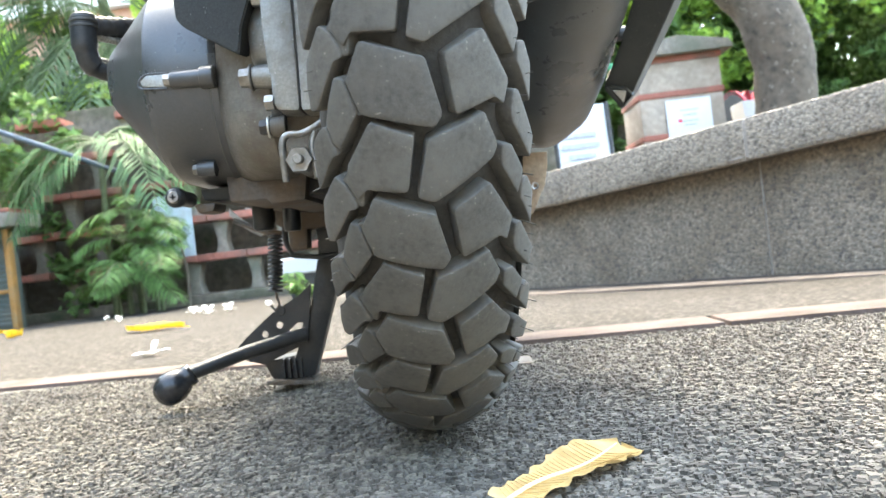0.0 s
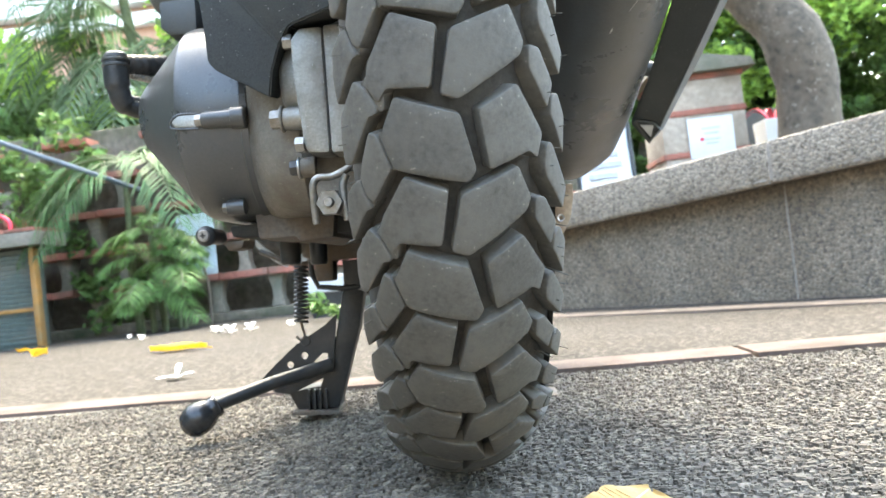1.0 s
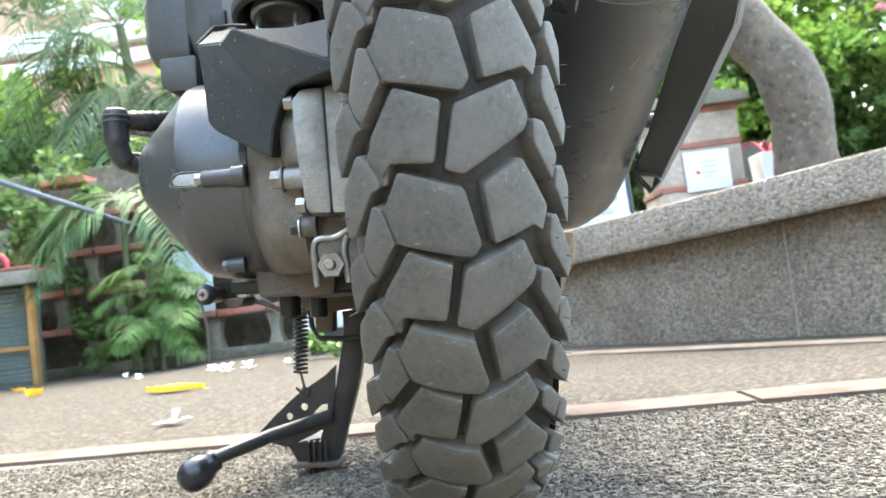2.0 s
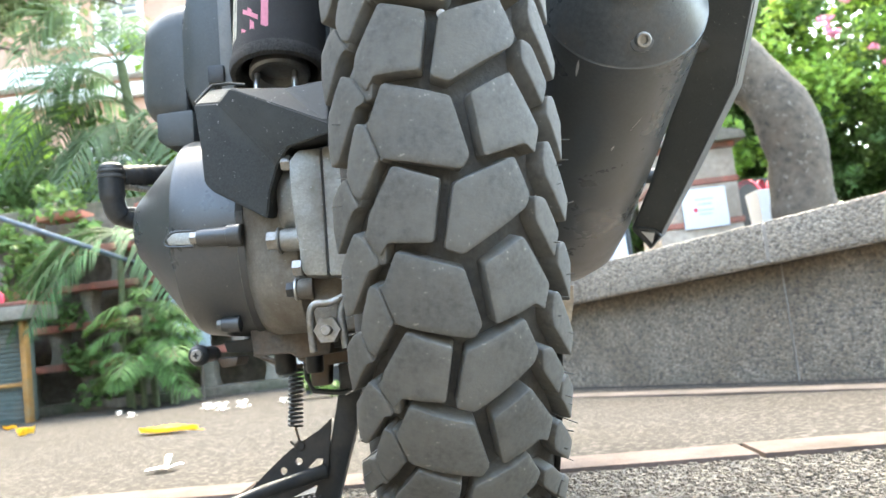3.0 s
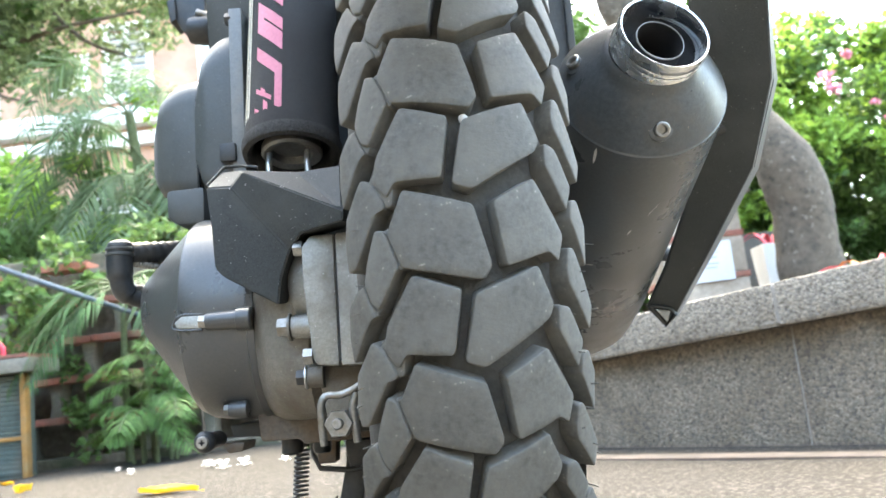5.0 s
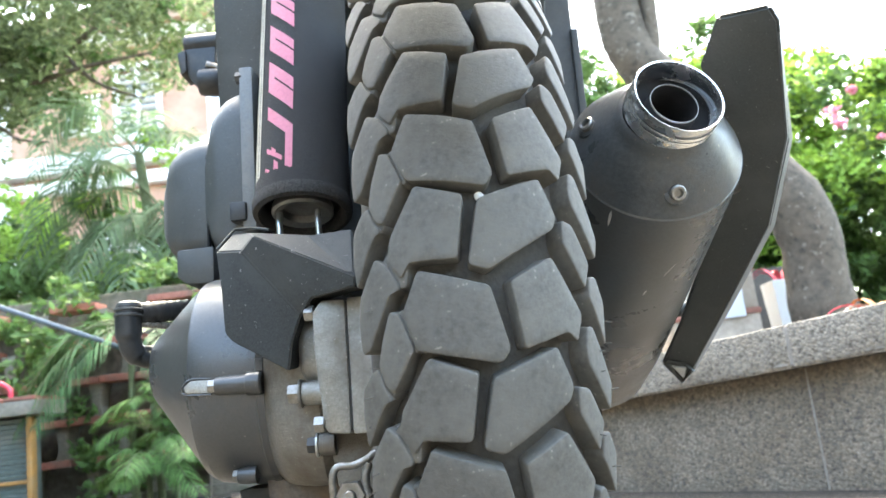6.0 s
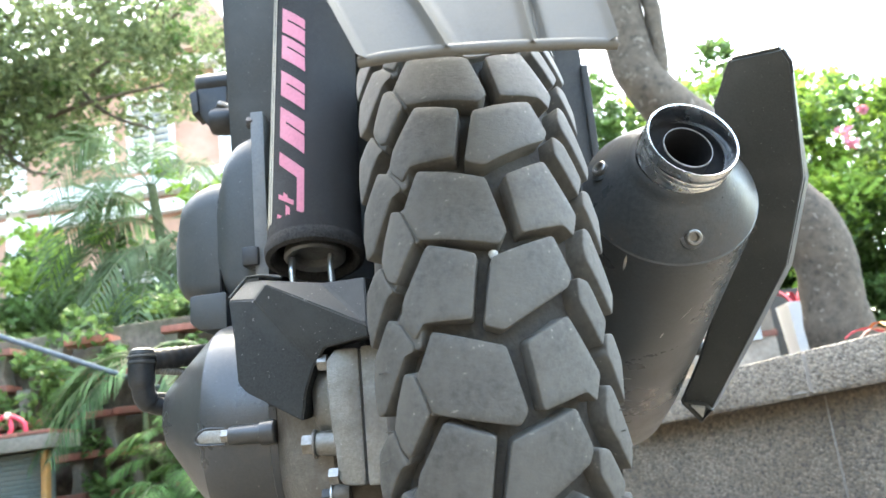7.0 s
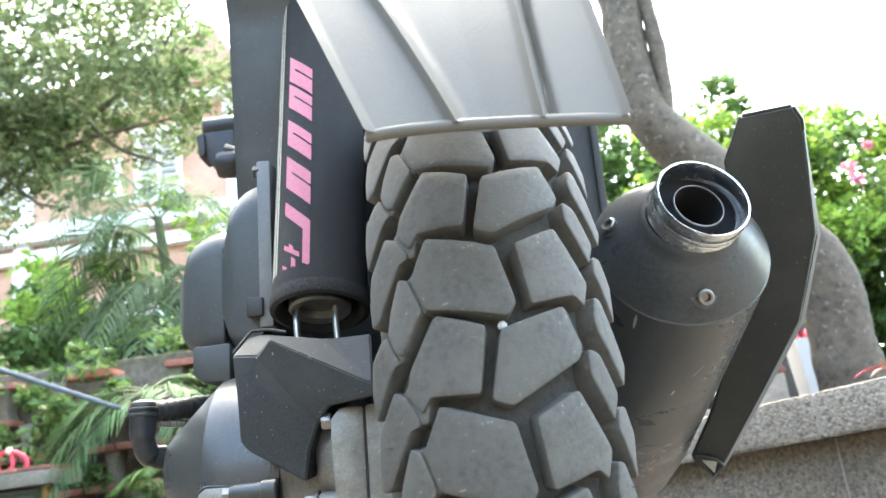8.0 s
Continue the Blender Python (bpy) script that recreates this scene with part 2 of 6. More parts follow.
def raw(name, verts, faces, mat, smooth=False):
    me = bpy.data.meshes.new(name)
    me.from_pydata(verts, [], faces)
    me.materials.append(mat)
    if smooth:
        me.polygons.foreach_set("use_smooth", [True] * len(me.polygons))
    me.update()
    return me


# ---- the road ----

def line_y(x):
    """The far side of the asphalt, where the pink kerb stones lie."""
    return 1.035 - 0.215 * x


ground = solid("ground", prism([(-60, -70), (60, -70), (60, line_y(60)), (-60, line_y(-60))], "z", -0.3, 0.0), ASPHALT)
tagged(ground, "dark asphalt road with loose stone chips in its surface", "road", kind="structure")


def paving_z(x, y):
    """The paving sinks gently from the kerb line towards the foot of the low wall."""
    away = min(max((y - line_y(x)) / 0.7, 0.0), 1.0)
    side = min(max((x + 0.15) / 0.35, 0.0), 1.0)
    return 0.005 - 0.0215 * away * side * (1.0 - 0.35 * min(max((x - 0.6) / 0.8, 0.0), 1.0))


def paving_mesh():
    """One sheet with a skirt, finer near the wall."""
    xs = [-60, -20, -8, -3, -1.5, -0.8, -0.4] + [-0.2 + 0.1 * i for i in range(25)] + [3, 8, 20, 60]
    ds = [0.0, 0.1, 0.2, 0.3, 0.4, 0.5, 0.6, 0.7, 0.8, 1.0, 1.4, 2.2, 4, 10, 90]
    bm = bmesh.new()
    g = []
    for d in ds:
        g.append([bm.verts.new((x, line_y(x) + d, paving_z(x, line_y(x) + d))) for x in xs])
    low = [bm.verts.new((x, line_y(x), -0.25)) for x in xs]
    for a, b in zip([low] + g, g):
        for k in range(len(xs) - 1):
            bm.faces.new((a[k], a[k + 1], b[k + 1], b[k]))
    return bm


paving = solid("paving", paving_mesh(), PAVING)
tagged(paving, "worn tan paving beyond the kerb line of the road", "pavement", kind="structure")
row_of_kerb = bare_empty("kerb_line", (0, 0, 0))
tagged(row_of_kerb, "flush pinkish kerb stones between asphalt and paving", "kerb", kind="structure")
for x0, x1 in ((-2.6, -1.75), (-1.75, -0.92), (-0.92, -0.3), (-0.3, 0.292), (0.292, 0.95), (0.95, 1.8)):
    pts = [(x0 + 0.003, line_y(x0) - 0.075), (x1 - 0.003, line_y(x1) - 0.075), (x1 - 0.003, line_y(x1)), (x0 + 0.003, line_y(x0))]
    part("kerb_stone", prism(pts, "z", -0.08, 0.0056 + 0.0004 * math.sin(x0 * 9), 0.0012), PINKSTONE, row_of_kerb)

# ---- the low wall ----
WA, WD = Vector((0.0936, 2.337)), Vector((0.665, -0.7468)).normalized()
WN = Vector((WD.y, -WD.x))  # towards the road
GRANITE = material("washed_granite", (0.225, 0.192, 0.15), 0.88, grain=150, stain=5.5, vary=0.42, bump=1.0, bump_scale=190,
                   dirt=(0.15, 0.122, 0.09), dirt_amount=0.5, specks=(0.13, 0.112, 0.09), speck_scale=90, speck_at=0.62, pebble=(165, 0.3))
MORTAR = material("pale_mortar", (0.33, 0.3, 0.26), 0.9, grain=120, stain=8, vary=0.2, bump=0.4, dirt=(0.22, 0.19, 0.16), dirt_amount=0.4)
CAPSTONE = material("washed_granite_coping", (0.29, 0.255, 0.208), 0.85, grain=200, stain=6, vary=0.3, bump=1.0, bump_scale=180,
                    dirt=(0.225, 0.192, 0.152), dirt_amount=0.4, specks=(0.16, 0.14, 0.118), speck_scale=110, speck_at=0.62, pebble=(165, 0.3))


def along_wall(d, off, z):
    p = WA + WD * d + WN * off
    return (p.x, p.y, z)


def coping_z(d):
    """The wall's top climbs gently along its length."""
    return 0.267 + 0.0543 * d


def wall_block(d0, d1, near, far, low, high, mat, name, parent, bev=0.004, chip=0.0, step=0.025, seed=0):
    """A stretch of wall between two lines of height, with a chipped lower front edge where chip is given."""
    rng = random.Random(seed)
    n = max(1, int((d1 - d0) / step)) if chip else 1
    secs = []
    for i in range(n + 1):
        d = d0 + (d1 - d0) * i / n
        z0, z1 = low(d), high(d)
        c = chip * rng.random() ** 2.5 if chip else 0.0
        t = chip * 0.35 * rng.random() ** 2 if chip else 0.0
        e = max(bev, 0.0005)
        secs.append([along_wall(d, o, z) for o, z in (
            (near - e - c * 0.4, z0), (near - c * 0.5, z0 + e + c), (near, z0 + 2 * e + 1.6 * c), (near, z1 - 2 * e - t), (near - e * 0.4, z1 - e * 0.5 - t * 0.6), (near - e * 1.6, z1 - t * 0.3),
            (far + e, z1), (far, z1 - e), (far, z0 + e), (far + e, z0))])
    return part(name, loft(secs), mat, parent, sharp=30)


low_wall = bare_empty("wall_low", (0, 0, 0))
tagged(low_wall, "low washed-granite wall with a lighter overhanging coping", "wall", kind="structure")
JOINT = 0.834
for i, (d0, d1) in enumerate(((-0.12, JOINT), (JOINT, 1.70), (1.70, 2.40))):
    wall_block(d0 + 0.0026, d1 - 0.0026, 0.0, -0.2, lambda d: -0.15, lambda d: coping_z(d) - 0.087, GRANITE, "wall_panel", low_wall, 0.004)
    wall_block(d0 + 0.0042, d1 - 0.0042, 0.045, -0.225, lambda d: coping_z(d) - 0.087, coping_z, CAPSTONE, "coping_stone", low_wall, 0.0025, 0.0075, 0.009, 3 + i)
wall_block(-0.11, 2.39, -0.0022, -0.19, lambda d: -0.15, lambda d: coping_z(d) - 0.088, MORTAR, "mortar_core", low_wall)
wall_block(-0.11, 2.39, 0.0438, -0.2, lambda d: coping_z(d) - 0.084, lambda d: coping_z(d) - 0.0025, MORTAR, "joint_mortar", low_wall)
foot = bare_empty("wall_foot_kerb", (0, 0, 0))
tagged(foot, "pale flush kerb stones along the foot of the low wall", "kerb", kind="structure")


def foot_z(d):
    x, y, _ = along_wall(d, 0.17, 0)
    return paving_z(x, y)


for d0, d1 in ((-0.6, 0.35), (0.35, 1.2), (1.2, 2.1)):
    wall_block(d0, d1 - 0.004, 0.20, 0.14, lambda d: -0.05, lambda d: foot_z(d) + 0.0022, PALESTONE, "kerb_stone", foot, 0.001)

# ---- unseen rear and side walls added to dim the light on the scooter ----
PLASTER = material("unseen_wall_plaster", (0.2, 0.185, 0.16), 0.9, grain=14, stain=0.9, vary=0.15, bump=0.3, bump_scale=24, dirt=(0.13, 0.12, 0.1), dirt_amount=0.45)
unseen_rear_wall = solid("wall_rear_unseen", prism([(-14, 0), (14, 0), (14, 3.0), (-14, 3.0)], "y", -7.3, -7.0, 0.02), PLASTER, (0, -7.0, 0))
tagged(unseen_rear_wall, "unseen plain wall added to dim the light from behind", "wall", kind="structure")
# Unseen dark wall keeps bright sky out of reflections in the drive cover.
DARKGREEN = material("unseen_wall_green", (0.045, 0.06, 0.03), 0.7, grain=9, stain=1.6, vary=0.5, bump=1.0, bump_scale=12, dirt=(0.03, 0.034, 0.022), dirt_amount=0.5)
side_wall = solid("wall_side_unseen", prism([(-5.6, -7.0), (-5.3, -7.0), (-5.3, 4.4), (-3.7, 4.4), (-3.7, 4.7), (-5.6, 4.7)], "z", 0, 4.4, 0.02), DARKGREEN, (-5.3, 0, 0))
tagged(side_wall, "unseen dark green wall added to darken reflections from the left", "wall", kind="structure")

# ---- the scooter ----
scooter = bare_empty("scooter", (-0.00515, 0.563, 0.0), radians(2.4))
tagged(scooter, "black scooter with knobbly rear tyre, parked on its centre stand", "scooter")
WX, WY, WZ, TYRE_R, CROWN = -0.0166, -0.0067, 0.2619, 0.2566, 0.0557
WHEEL_TURN = (0, radians(-0.53), radians(3.71))


def on_tyre(s, u, d):
    """A point of the tread, from the wheel's centre: s across, u round the tyre, d below the surface."""
    a, rr = s / CROWN, CROWN - d
    r = TYRE_R - CROWN + rr * math.cos(a)
    return (rr * math.sin(a), -r * math.cos(u / TYRE_R), r * math.sin(u / TYRE_R))


def tyre_carcass():
    bm = bmesh.new()
    prof = [on_tyre(CROWN * radians(a), 0, 0.0082) for a in range(-66, 67, 6)]
    prof = [(x, -y) for x, y, _ in prof]
    side = [(0.0455, 0.2235), (0.047, 0.212), (0.0455, 0.199), (0.040, 0.187), (0.034, 0.181)]
    prof = [(-0.9 * x, r) for x, r in side[::-1]] + prof[1:] + side
    n = 108
    rings = [[bm.verts.new((x, -r * math.cos(2 * math.pi * i / n), r * math.sin(2 * math.pi * i / n))) for x, r in prof] for i in range(n)]
    for i in range(n):
        a, b = rings[i], rings[(i + 1) % n]
        for k in range(len(prof) - 1):
            bm.faces.new((a[k], a[k + 1], b[k + 1], b[k]))
    return bm


def lug_mesh(name, poly, wider=0.0, depth=0.0085, rings=(0.72, 0.4), sunk=0.0):
    """One tread block from its outline in millimetres (across, round)."""
    P = []
    n = len(poly)
    for i in range(n):  # corners eased, long sides divided
        p, a, b = poly[i], poly[i - 1], poly[(i + 1) % n]
        la, lb = math.dist(p, a), math.dist(p, b)
        ea, eb = min(1.3, la * 0.22), min(1.3, lb * 0.22)
        P.append((p[0] + (a[0] - p[0]) * ea / la, p[1] + (a[1] - p[1]) * ea / la))
        P.append((p[0] + (a[0] - p[0]) * ea / la * 0.3 + (b[0] - p[0]) * eb / lb * 0.3, p[1] + (a[1] - p[1]) * ea / la * 0.3 + (b[1] - p[1]) * eb / lb * 0.3))
        q = (p[0] + (b[0] - p[0]) * eb / lb, p[1] + (b[1] - p[1]) * eb / lb)
        P.append(q)
        cuts = int(lb // 7)
        e = (b[0] + (p[0] - b[0]) * min(1.3, lb * 0.22) / lb, b[1] + (p[1] - b[1]) * min(1.3, lb * 0.22) / lb)
        for k in range(1, cuts):
            P.append((q[0] + (e[0] - q[0]) * k / cuts, q[1] + (e[1] - q[1]) * k / cuts))
    c = (sum(p[0] for p in P) / len(P), sum(p[1] for p in P) / len(P))
    mean = sum(math.dist(p, c) for p in P) / len(P)

    def ring(grow, d):
        return [bm.verts.new(on_tyre((c[0] + (p[0] - c[0]) * grow) / 1000, (c[1] + (p[1] - c[1]) * grow) / 1000, d)) for p in P]
    bm = bmesh.new()
    levels = [ring(1 + (wider + 0.9) / mean, depth), ring(1 + (wider + 0.4) / mean, sunk + 0.0007), ring(1 + (wider + 0.2) / mean, sunk + 0.00018), ring(1 + (wider - 0.25) / mean, sunk)]
    levels += [ring(k, sunk) for k in rings]
    for a, b in zip(levels, levels[1:]):
        for i in range(len(P)):
            bm.faces.new((a[i], a[(i + 1) % len(P)], b[(i + 1) % len(P)], b[i]))
    mid = bm.verts.new(on_tyre(c[0] / 1000, c[1] / 1000, sunk))
    for i in range(len(P)):
        bm.faces.new((levels[-1][i], levels[-1][(i + 1) % len(P)], mid))
    return finish(bm, name, RUBBER, 50)


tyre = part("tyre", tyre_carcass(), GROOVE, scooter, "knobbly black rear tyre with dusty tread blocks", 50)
tyre.location, tyre.rotation_euler = (WX, WY, WZ), WHEEL_TURN
PITCHES = 25
HALF = 360.0 / PITCHES
LUGS = [
    [(-20.4, 19.2), (-2.8, 12.8), (-6.9, -10.4), (-24.7, -9.6), (-28.4, -15.0), (-34.0, -7.6), (-31.9, 0.9)],
    [(2.7, 11.0), (27.5, 19.5), (33.7, 4.4), (31.2, -0.6), (4.1, -15.6), (-2.8, -13.0)],
    [(-21.7, -13.3), (3.9, -21.3), (9.3, -43.7), (5.9, -48.6), (-23.6, -42.1), (-29.0, -28.7)],
    [(11.7, -20.3), (29.0, -11.7), (41.6, -33.6), (38.0, -43.8), (33.6, -39.6), (15.1, -44.4)],
    # right shoulder
    [(36.3, 3.6), (41.9, 2.4), (50.5, -13.0), (45.8, -23.0), (35.8, -5.8)],
    [(49.5, 45.6), (54.5, 46.8), (60.7, 35.7), (58.2, 18.0), (51.0, 33.0), (48.0, 38.0)],
    [(44.4, 25.6), (47.8, 25.8), (62.0, -0.7), (57.5, -9.4), (43.4, 11.6), (42.6, 16.5)],
    # left shoulder, cut by slanting slots
    [(-40.0, -5.6), (-34.6, -9.0), (-29.8, -17.0), (-30.2, -19.4), (-33.6, -20.2), (-39.0, -29.5), (-45.5, -40.5), (-50.0, -42.0), (-51.0, -31.5), (-49.5, -20.0), (-44.2, -12.0)],
    [(-34.6, 37.5), (-30.6, 36.2), (-25.4, 22.8), (-27.2, 20.2), (-31.2, 13.8), (-35.0, 7.6), (-38.6, 9.6), (-41.3, 17.6), (-39.2, 25.6)],
    [(-46.0, 14.5), (-42.2, 16.4), (-39.2, 8.8), (-36.2, 4.8), (-39.4, 3.4), (-43.5, -2.4), (-47.0, -9.0), (-51.0, -15.0), (-52.5, -4.0), (-51.5, 8.0)],
]
# low webs joining the left shoulder to the middle blocks
WEBS = [
    [(-32.8, -2.5), (-26.0, -9.0), (-27.0, -18.5), (-33.0, -18.0), (-38.5, -9.0)],
    [(-33.5, 36.0), (-28.5, 38.0), (-22.5, 24.0), (-24.8, 21.5), (-28.5, 24.5)],
    [(-43.5, 17.0), (-39.0, 15.0), (-35.0, 8.5), (-36.5, 5.0), (-42.0, 9.0)],
]
PHASE = -9.93
for name, shape, sunk in [("lug", p, 0.0) for p in LUGS] + [("web", p, 0.0013) for p in WEBS]:
    mesh = lug_mesh(name, shape, -0.15, sunk=sunk)
    for k in range(PITCHES):
        lug = new(name, mesh)
        lug.parent = tyre
        lug.rotation_euler = (radians(-(PHASE + k * HALF)), 0, 0)


def tyre_hairs():
    """The thin rubber moulding hairs along both shoulders."""
    verts, faces = [], []
    rng = random.Random(5)
    for k in range(PITCHES * 6):
        for sgn in (-1, 1):
            if rng.random() < 0.25:
                continue
            a = 2 * math.pi * (k + rng.random() * 0.7) / (PITCHES * 7)
            s = sgn * rng.choice((42, 45, 48, 50) if sgn < 0 else (46, 51, 55, 60)) / 1000
            p = Vector(on_tyre(s, 0, 0.008))
            q = Vector(on_tyre(s, 0, -rng.uniform(0.0005, 0.0038)))
            q += Vector((sgn * rng.uniform(0, 0.0012), 0, rng.uniform(-0.002, 0.002)))
            R = Matrix.Rotation(a, 3, "X")
            o = len(verts)
            for b, w in ((p, 0.00036), (q, 0.00018)):
                for e in ((0, w, w), (0, w, -w), (0, -w, -w), (0, -w, w)):
                    v = R @ (b + Vector(e))
                    verts.append((v.x, v.y, v.z))
            faces += [(o + i, o + (i + 1) % 4, o + 4 + (i + 1) % 4, o + 4 + i) for i in range(4)] + [(o + 4, o + 5, o + 6, o + 7)]
    ob = new("moulding_hairs", raw("moulding_hairs", verts, faces, RUBBER))
    ob.parent = tyre
    tagged(ob, kind="stuff")


tyre_hairs()
rim = part("rim", lathe([(0.05, -0.03), (0.15, -0.012), (0.172, -0.036), (0.182, -0.036), (0.182, 0.036), (0.172, 0.036), (0.15, 0.012), (0.05, 0.03)], (0, 0, 0), (1, 0, 0), 48), STEEL, scooter, "black cast wheel rim")
rim.location, rim.rotation_euler = (WX, WY, WZ), WHEEL_TURN

# engine and drive case


def shell_section(x, yr, top, low, fwd=0.42, n=22):
    """Across the drive cover: rounded at the rear between its top and its underside, straight on to the front."""
    zc, rz = (top + low) / 2, (top - low) / 2
    pts = [(x, fwd, top)]
    for i in range(n + 1):
        a = math.pi * i / n
        pts.append((x, yr + rz * 0.95 - rz * 0.95 * math.sin(a) ** 0.9, zc + rz * math.cos(a)))
    pts.append((x, fwd, low))
    return pts


case = part("drive_cover", loft([shell_section(*row) for row in (
    (-0.1380, -0.0420, 0.3205, 0.1795), (-0.1500, -0.0420, 0.3215, 0.1800), (-0.1680, -0.0420, 0.3225, 0.1812), (-0.1800, -0.0415, 0.3222, 0.1832), (-0.1850, -0.0398, 0.3208, 0.1862),
    (-0.1960, -0.0270, 0.3125, 0.1990), (-0.2120, -0.0085, 0.2995, 0.2180), (-0.2272, 0.0085, 0.2868, 0.2365), (-0.2302, 0.0122, 0.2838, 0.2398), (-0.2312, 0.0180, 0.2800, 0.2435))]), COVERPAINT, scooter, "satin black drive cover with scuffs", 20)
part("cover_rim", loft([shell_section(x, -0.0425 + k, 0.3208 - k, 0.1792 + k) for x, k in ((-0.1360, 0.0012), (-0.1366, 0.0), (-0.1410, -0.0006), (-0.1418, 0.001))]), COVERPAINT, case)


def r_section(x, yr, z0, z1, rc, fwd, n=6):
    """Across a case: a rear face with rounded corners, straight on to the front."""
    pts = [(x, fwd, z1)]
    for cz, a0 in ((z1 - rc, 0), (z0 + rc, 90)):
        for q in range(n + 1):
            a = radians(a0 + 90 * q / n)
            pts.append((x, yr + rc - rc * math.sin(a), cz + rc * math.cos(a)))
    pts.append((x, fwd, z0))
    return pts


crank = part("crank_case", loft([r_section(x, yr, z0, z1, rc, 0.42) for x, yr, z0, z1, rc in (
    (-0.0925, -0.060, 0.184, 0.300, 0.03), (-0.098, -0.064, 0.180, 0.308, 0.034), (-0.112, -0.062, 0.1795, 0.312, 0.04), (-0.1270, -0.052, 0.1795, 0.317, 0.05), (-0.1375, -0.0400, 0.1805, 0.3195, 0.062))]), CRANK, scooter, "stained bare aluminium crank case")
GEAR = [(-0.0954, 0.2800), (-0.0955, 0.2620), (-0.0940, 0.2420), (-0.0924, 0.2290), (-0.0918, 0.2155), (-0.0890, 0.2115), (-0.0760, 0.2105), (-0.0760, 0.2866), (-0.0900, 0.2866)]
gear = part("gear_case", prism(GEAR, "y", -0.0866, 0.1, 0.0028), ALLOY, scooter, "bare aluminium gear case with a seam", 25)
part("gear_cover", prism([(-0.0750, 0.2105), (-0.0530, 0.2105), (-0.0530, 0.2868), (-0.0750, 0.2868)], "y", -0.0872, 0.1, 0.0016), ALLOY, gear)
part("seam_gasket", prism([(-0.0765, 0.213), (-0.0745, 0.213), (-0.0745, 0.285), (-0.0765, 0.285)], "y", -0.0850, 0.09), MATT, gear)
part("gear_hub", loft([r_section(x, yr, z0, z1, rc, 0.1) for x, yr, z0, z1, rc in (
    (-0.1082, -0.066, 0.250, 0.272, 0.010), (-0.1070, -0.0705, 0.244, 0.278, 0.014), (-0.1030, -0.0750, 0.238, 0.2825, 0.018), (-0.0930, -0.0790, 0.233, 0.2850, 0.020))]), ALLOY, gear)
part("lower_case", prism([(-0.0945, 0.2125), (-0.0520, 0.2125), (-0.0520, 0.1790), (-0.0890, 0.1780)], "y", -0.0640, 0.1, 0.004), CRANK, crank)


def boss(at, length, r, mat, parent, name="boss"):
    x, y, z = at
    return part(name, lathe([(r * 0.9, 0), (r, 0.002), (r * 1.08, length)], (x, y, z), (x + 1, y, z), 24), mat, parent)


def bolt_at(at, flats, height, flange, parent, mat=DULL):
    return part("bolt", hex_bolt(at, (-1, 0, 0), flats, height, flange), mat, parent)


boss((-0.1052, -0.0730, 0.2352), 0.016, 0.0070, ALLOY, crank)
part("washer", lathe([(0.004, 0), (0.0080, 0.0002), (0.0083, 0.0009), (0.0080, 0.0018), (0.004, 0.002)], (-0.1072, -0.0730, 0.2352), (1, -0.0730, 0.2352), 28), DULL, crank)
bolt_at((-0.1134, -0.0730, 0.2352), 0.0104, 0.0062, 0.0, crank, DULL)
for x, y, z in ((-0.1004, -0.0815, 0.2798), (-0.0968, -0.0835, 0.2170)):
    bolt_at((x, y, z), 0.0086, 0.0054, 0.0, gear)
part("washer", lathe([(0.003, 0), (0.0068, 0.0002), (0.0070, 0.0008), (0.0068, 0.0015), (0.003, 0.0016)], (-0.1000, -0.0660, 0.2056), (1, -0.0660, 0.2056), 24), ZINC, crank)
boss((-0.0988, -0.0660, 0.2056), 0.010, 0.0062, CRANK, crank)
bolt_at((-0.1050, -0.0660, 0.2056), 0.0086, 0.0050, 0.0, crank, STEEL)
# long cover bolt in its slot
part("slot_floor", prism([(-0.169, 0.2490), (-0.182, 0.2492), (-0.1865, 0.2457), (-0.1850, 0.2419), (-0.169, 0.2408)], "y", -0.0418, -0.036, 0.0003), ALLOY, case)
boss((-0.1660, -0.0415, 0.2450), 0.029, 0.0058, COVERPAINT, case, "bolt_boss")
part("boss_collar", lathe([(0.0058, 0), (0.0074, 0.0006), (0.0076, 0.009), (0.0066, 0.0102)], (-0.1468, -0.0415, 0.2450), (1, -0.0415, 0.2450), 24), COVERPAINT, case)
bolt_at((-0.1705, -0.0420, 0.2450), 0.0074, 0.0050, 0.0, case)
part("slot_lip", tube(smooth_line([(-0.169, -0.0412, 0.2497), (-0.182, -0.0412, 0.2500), (-0.1875, -0.0408, 0.2457), (-0.1860, -0.0410, 0.2412), (-0.169, -0.0412, 0.2400)], 5), 0.00085, 8), COVERPAINT, case)
boss((-0.1610, -0.0155, 0.1890), 0.012, 0.0054, COVERPAINT, case, "bolt_boss")
bolt_at((-0.1644, -0.0155, 0.1890), 0.0066, 0.0032, 0.0, case)
boss((-0.1575, 0.005, 0.3130), 0.026, 0.0072, COVERPAINT, case, "bolt_boss")
bolt_at((-0.163, 0.005, 0.3130), 0.0085, 0.0056, 0.0, case)

part("pebble", lathe([(0.0006, 0), (0.0016, 0.0006), (0.0019, 0.0016), (0.0013, 0.0028), (0.0004, 0.0032)], (0.0029, -0.2560, 0.2950), (0.0029, 0, 0.2952), 9), PAPERWHITE, scooter, "small white stone caught in the tread")

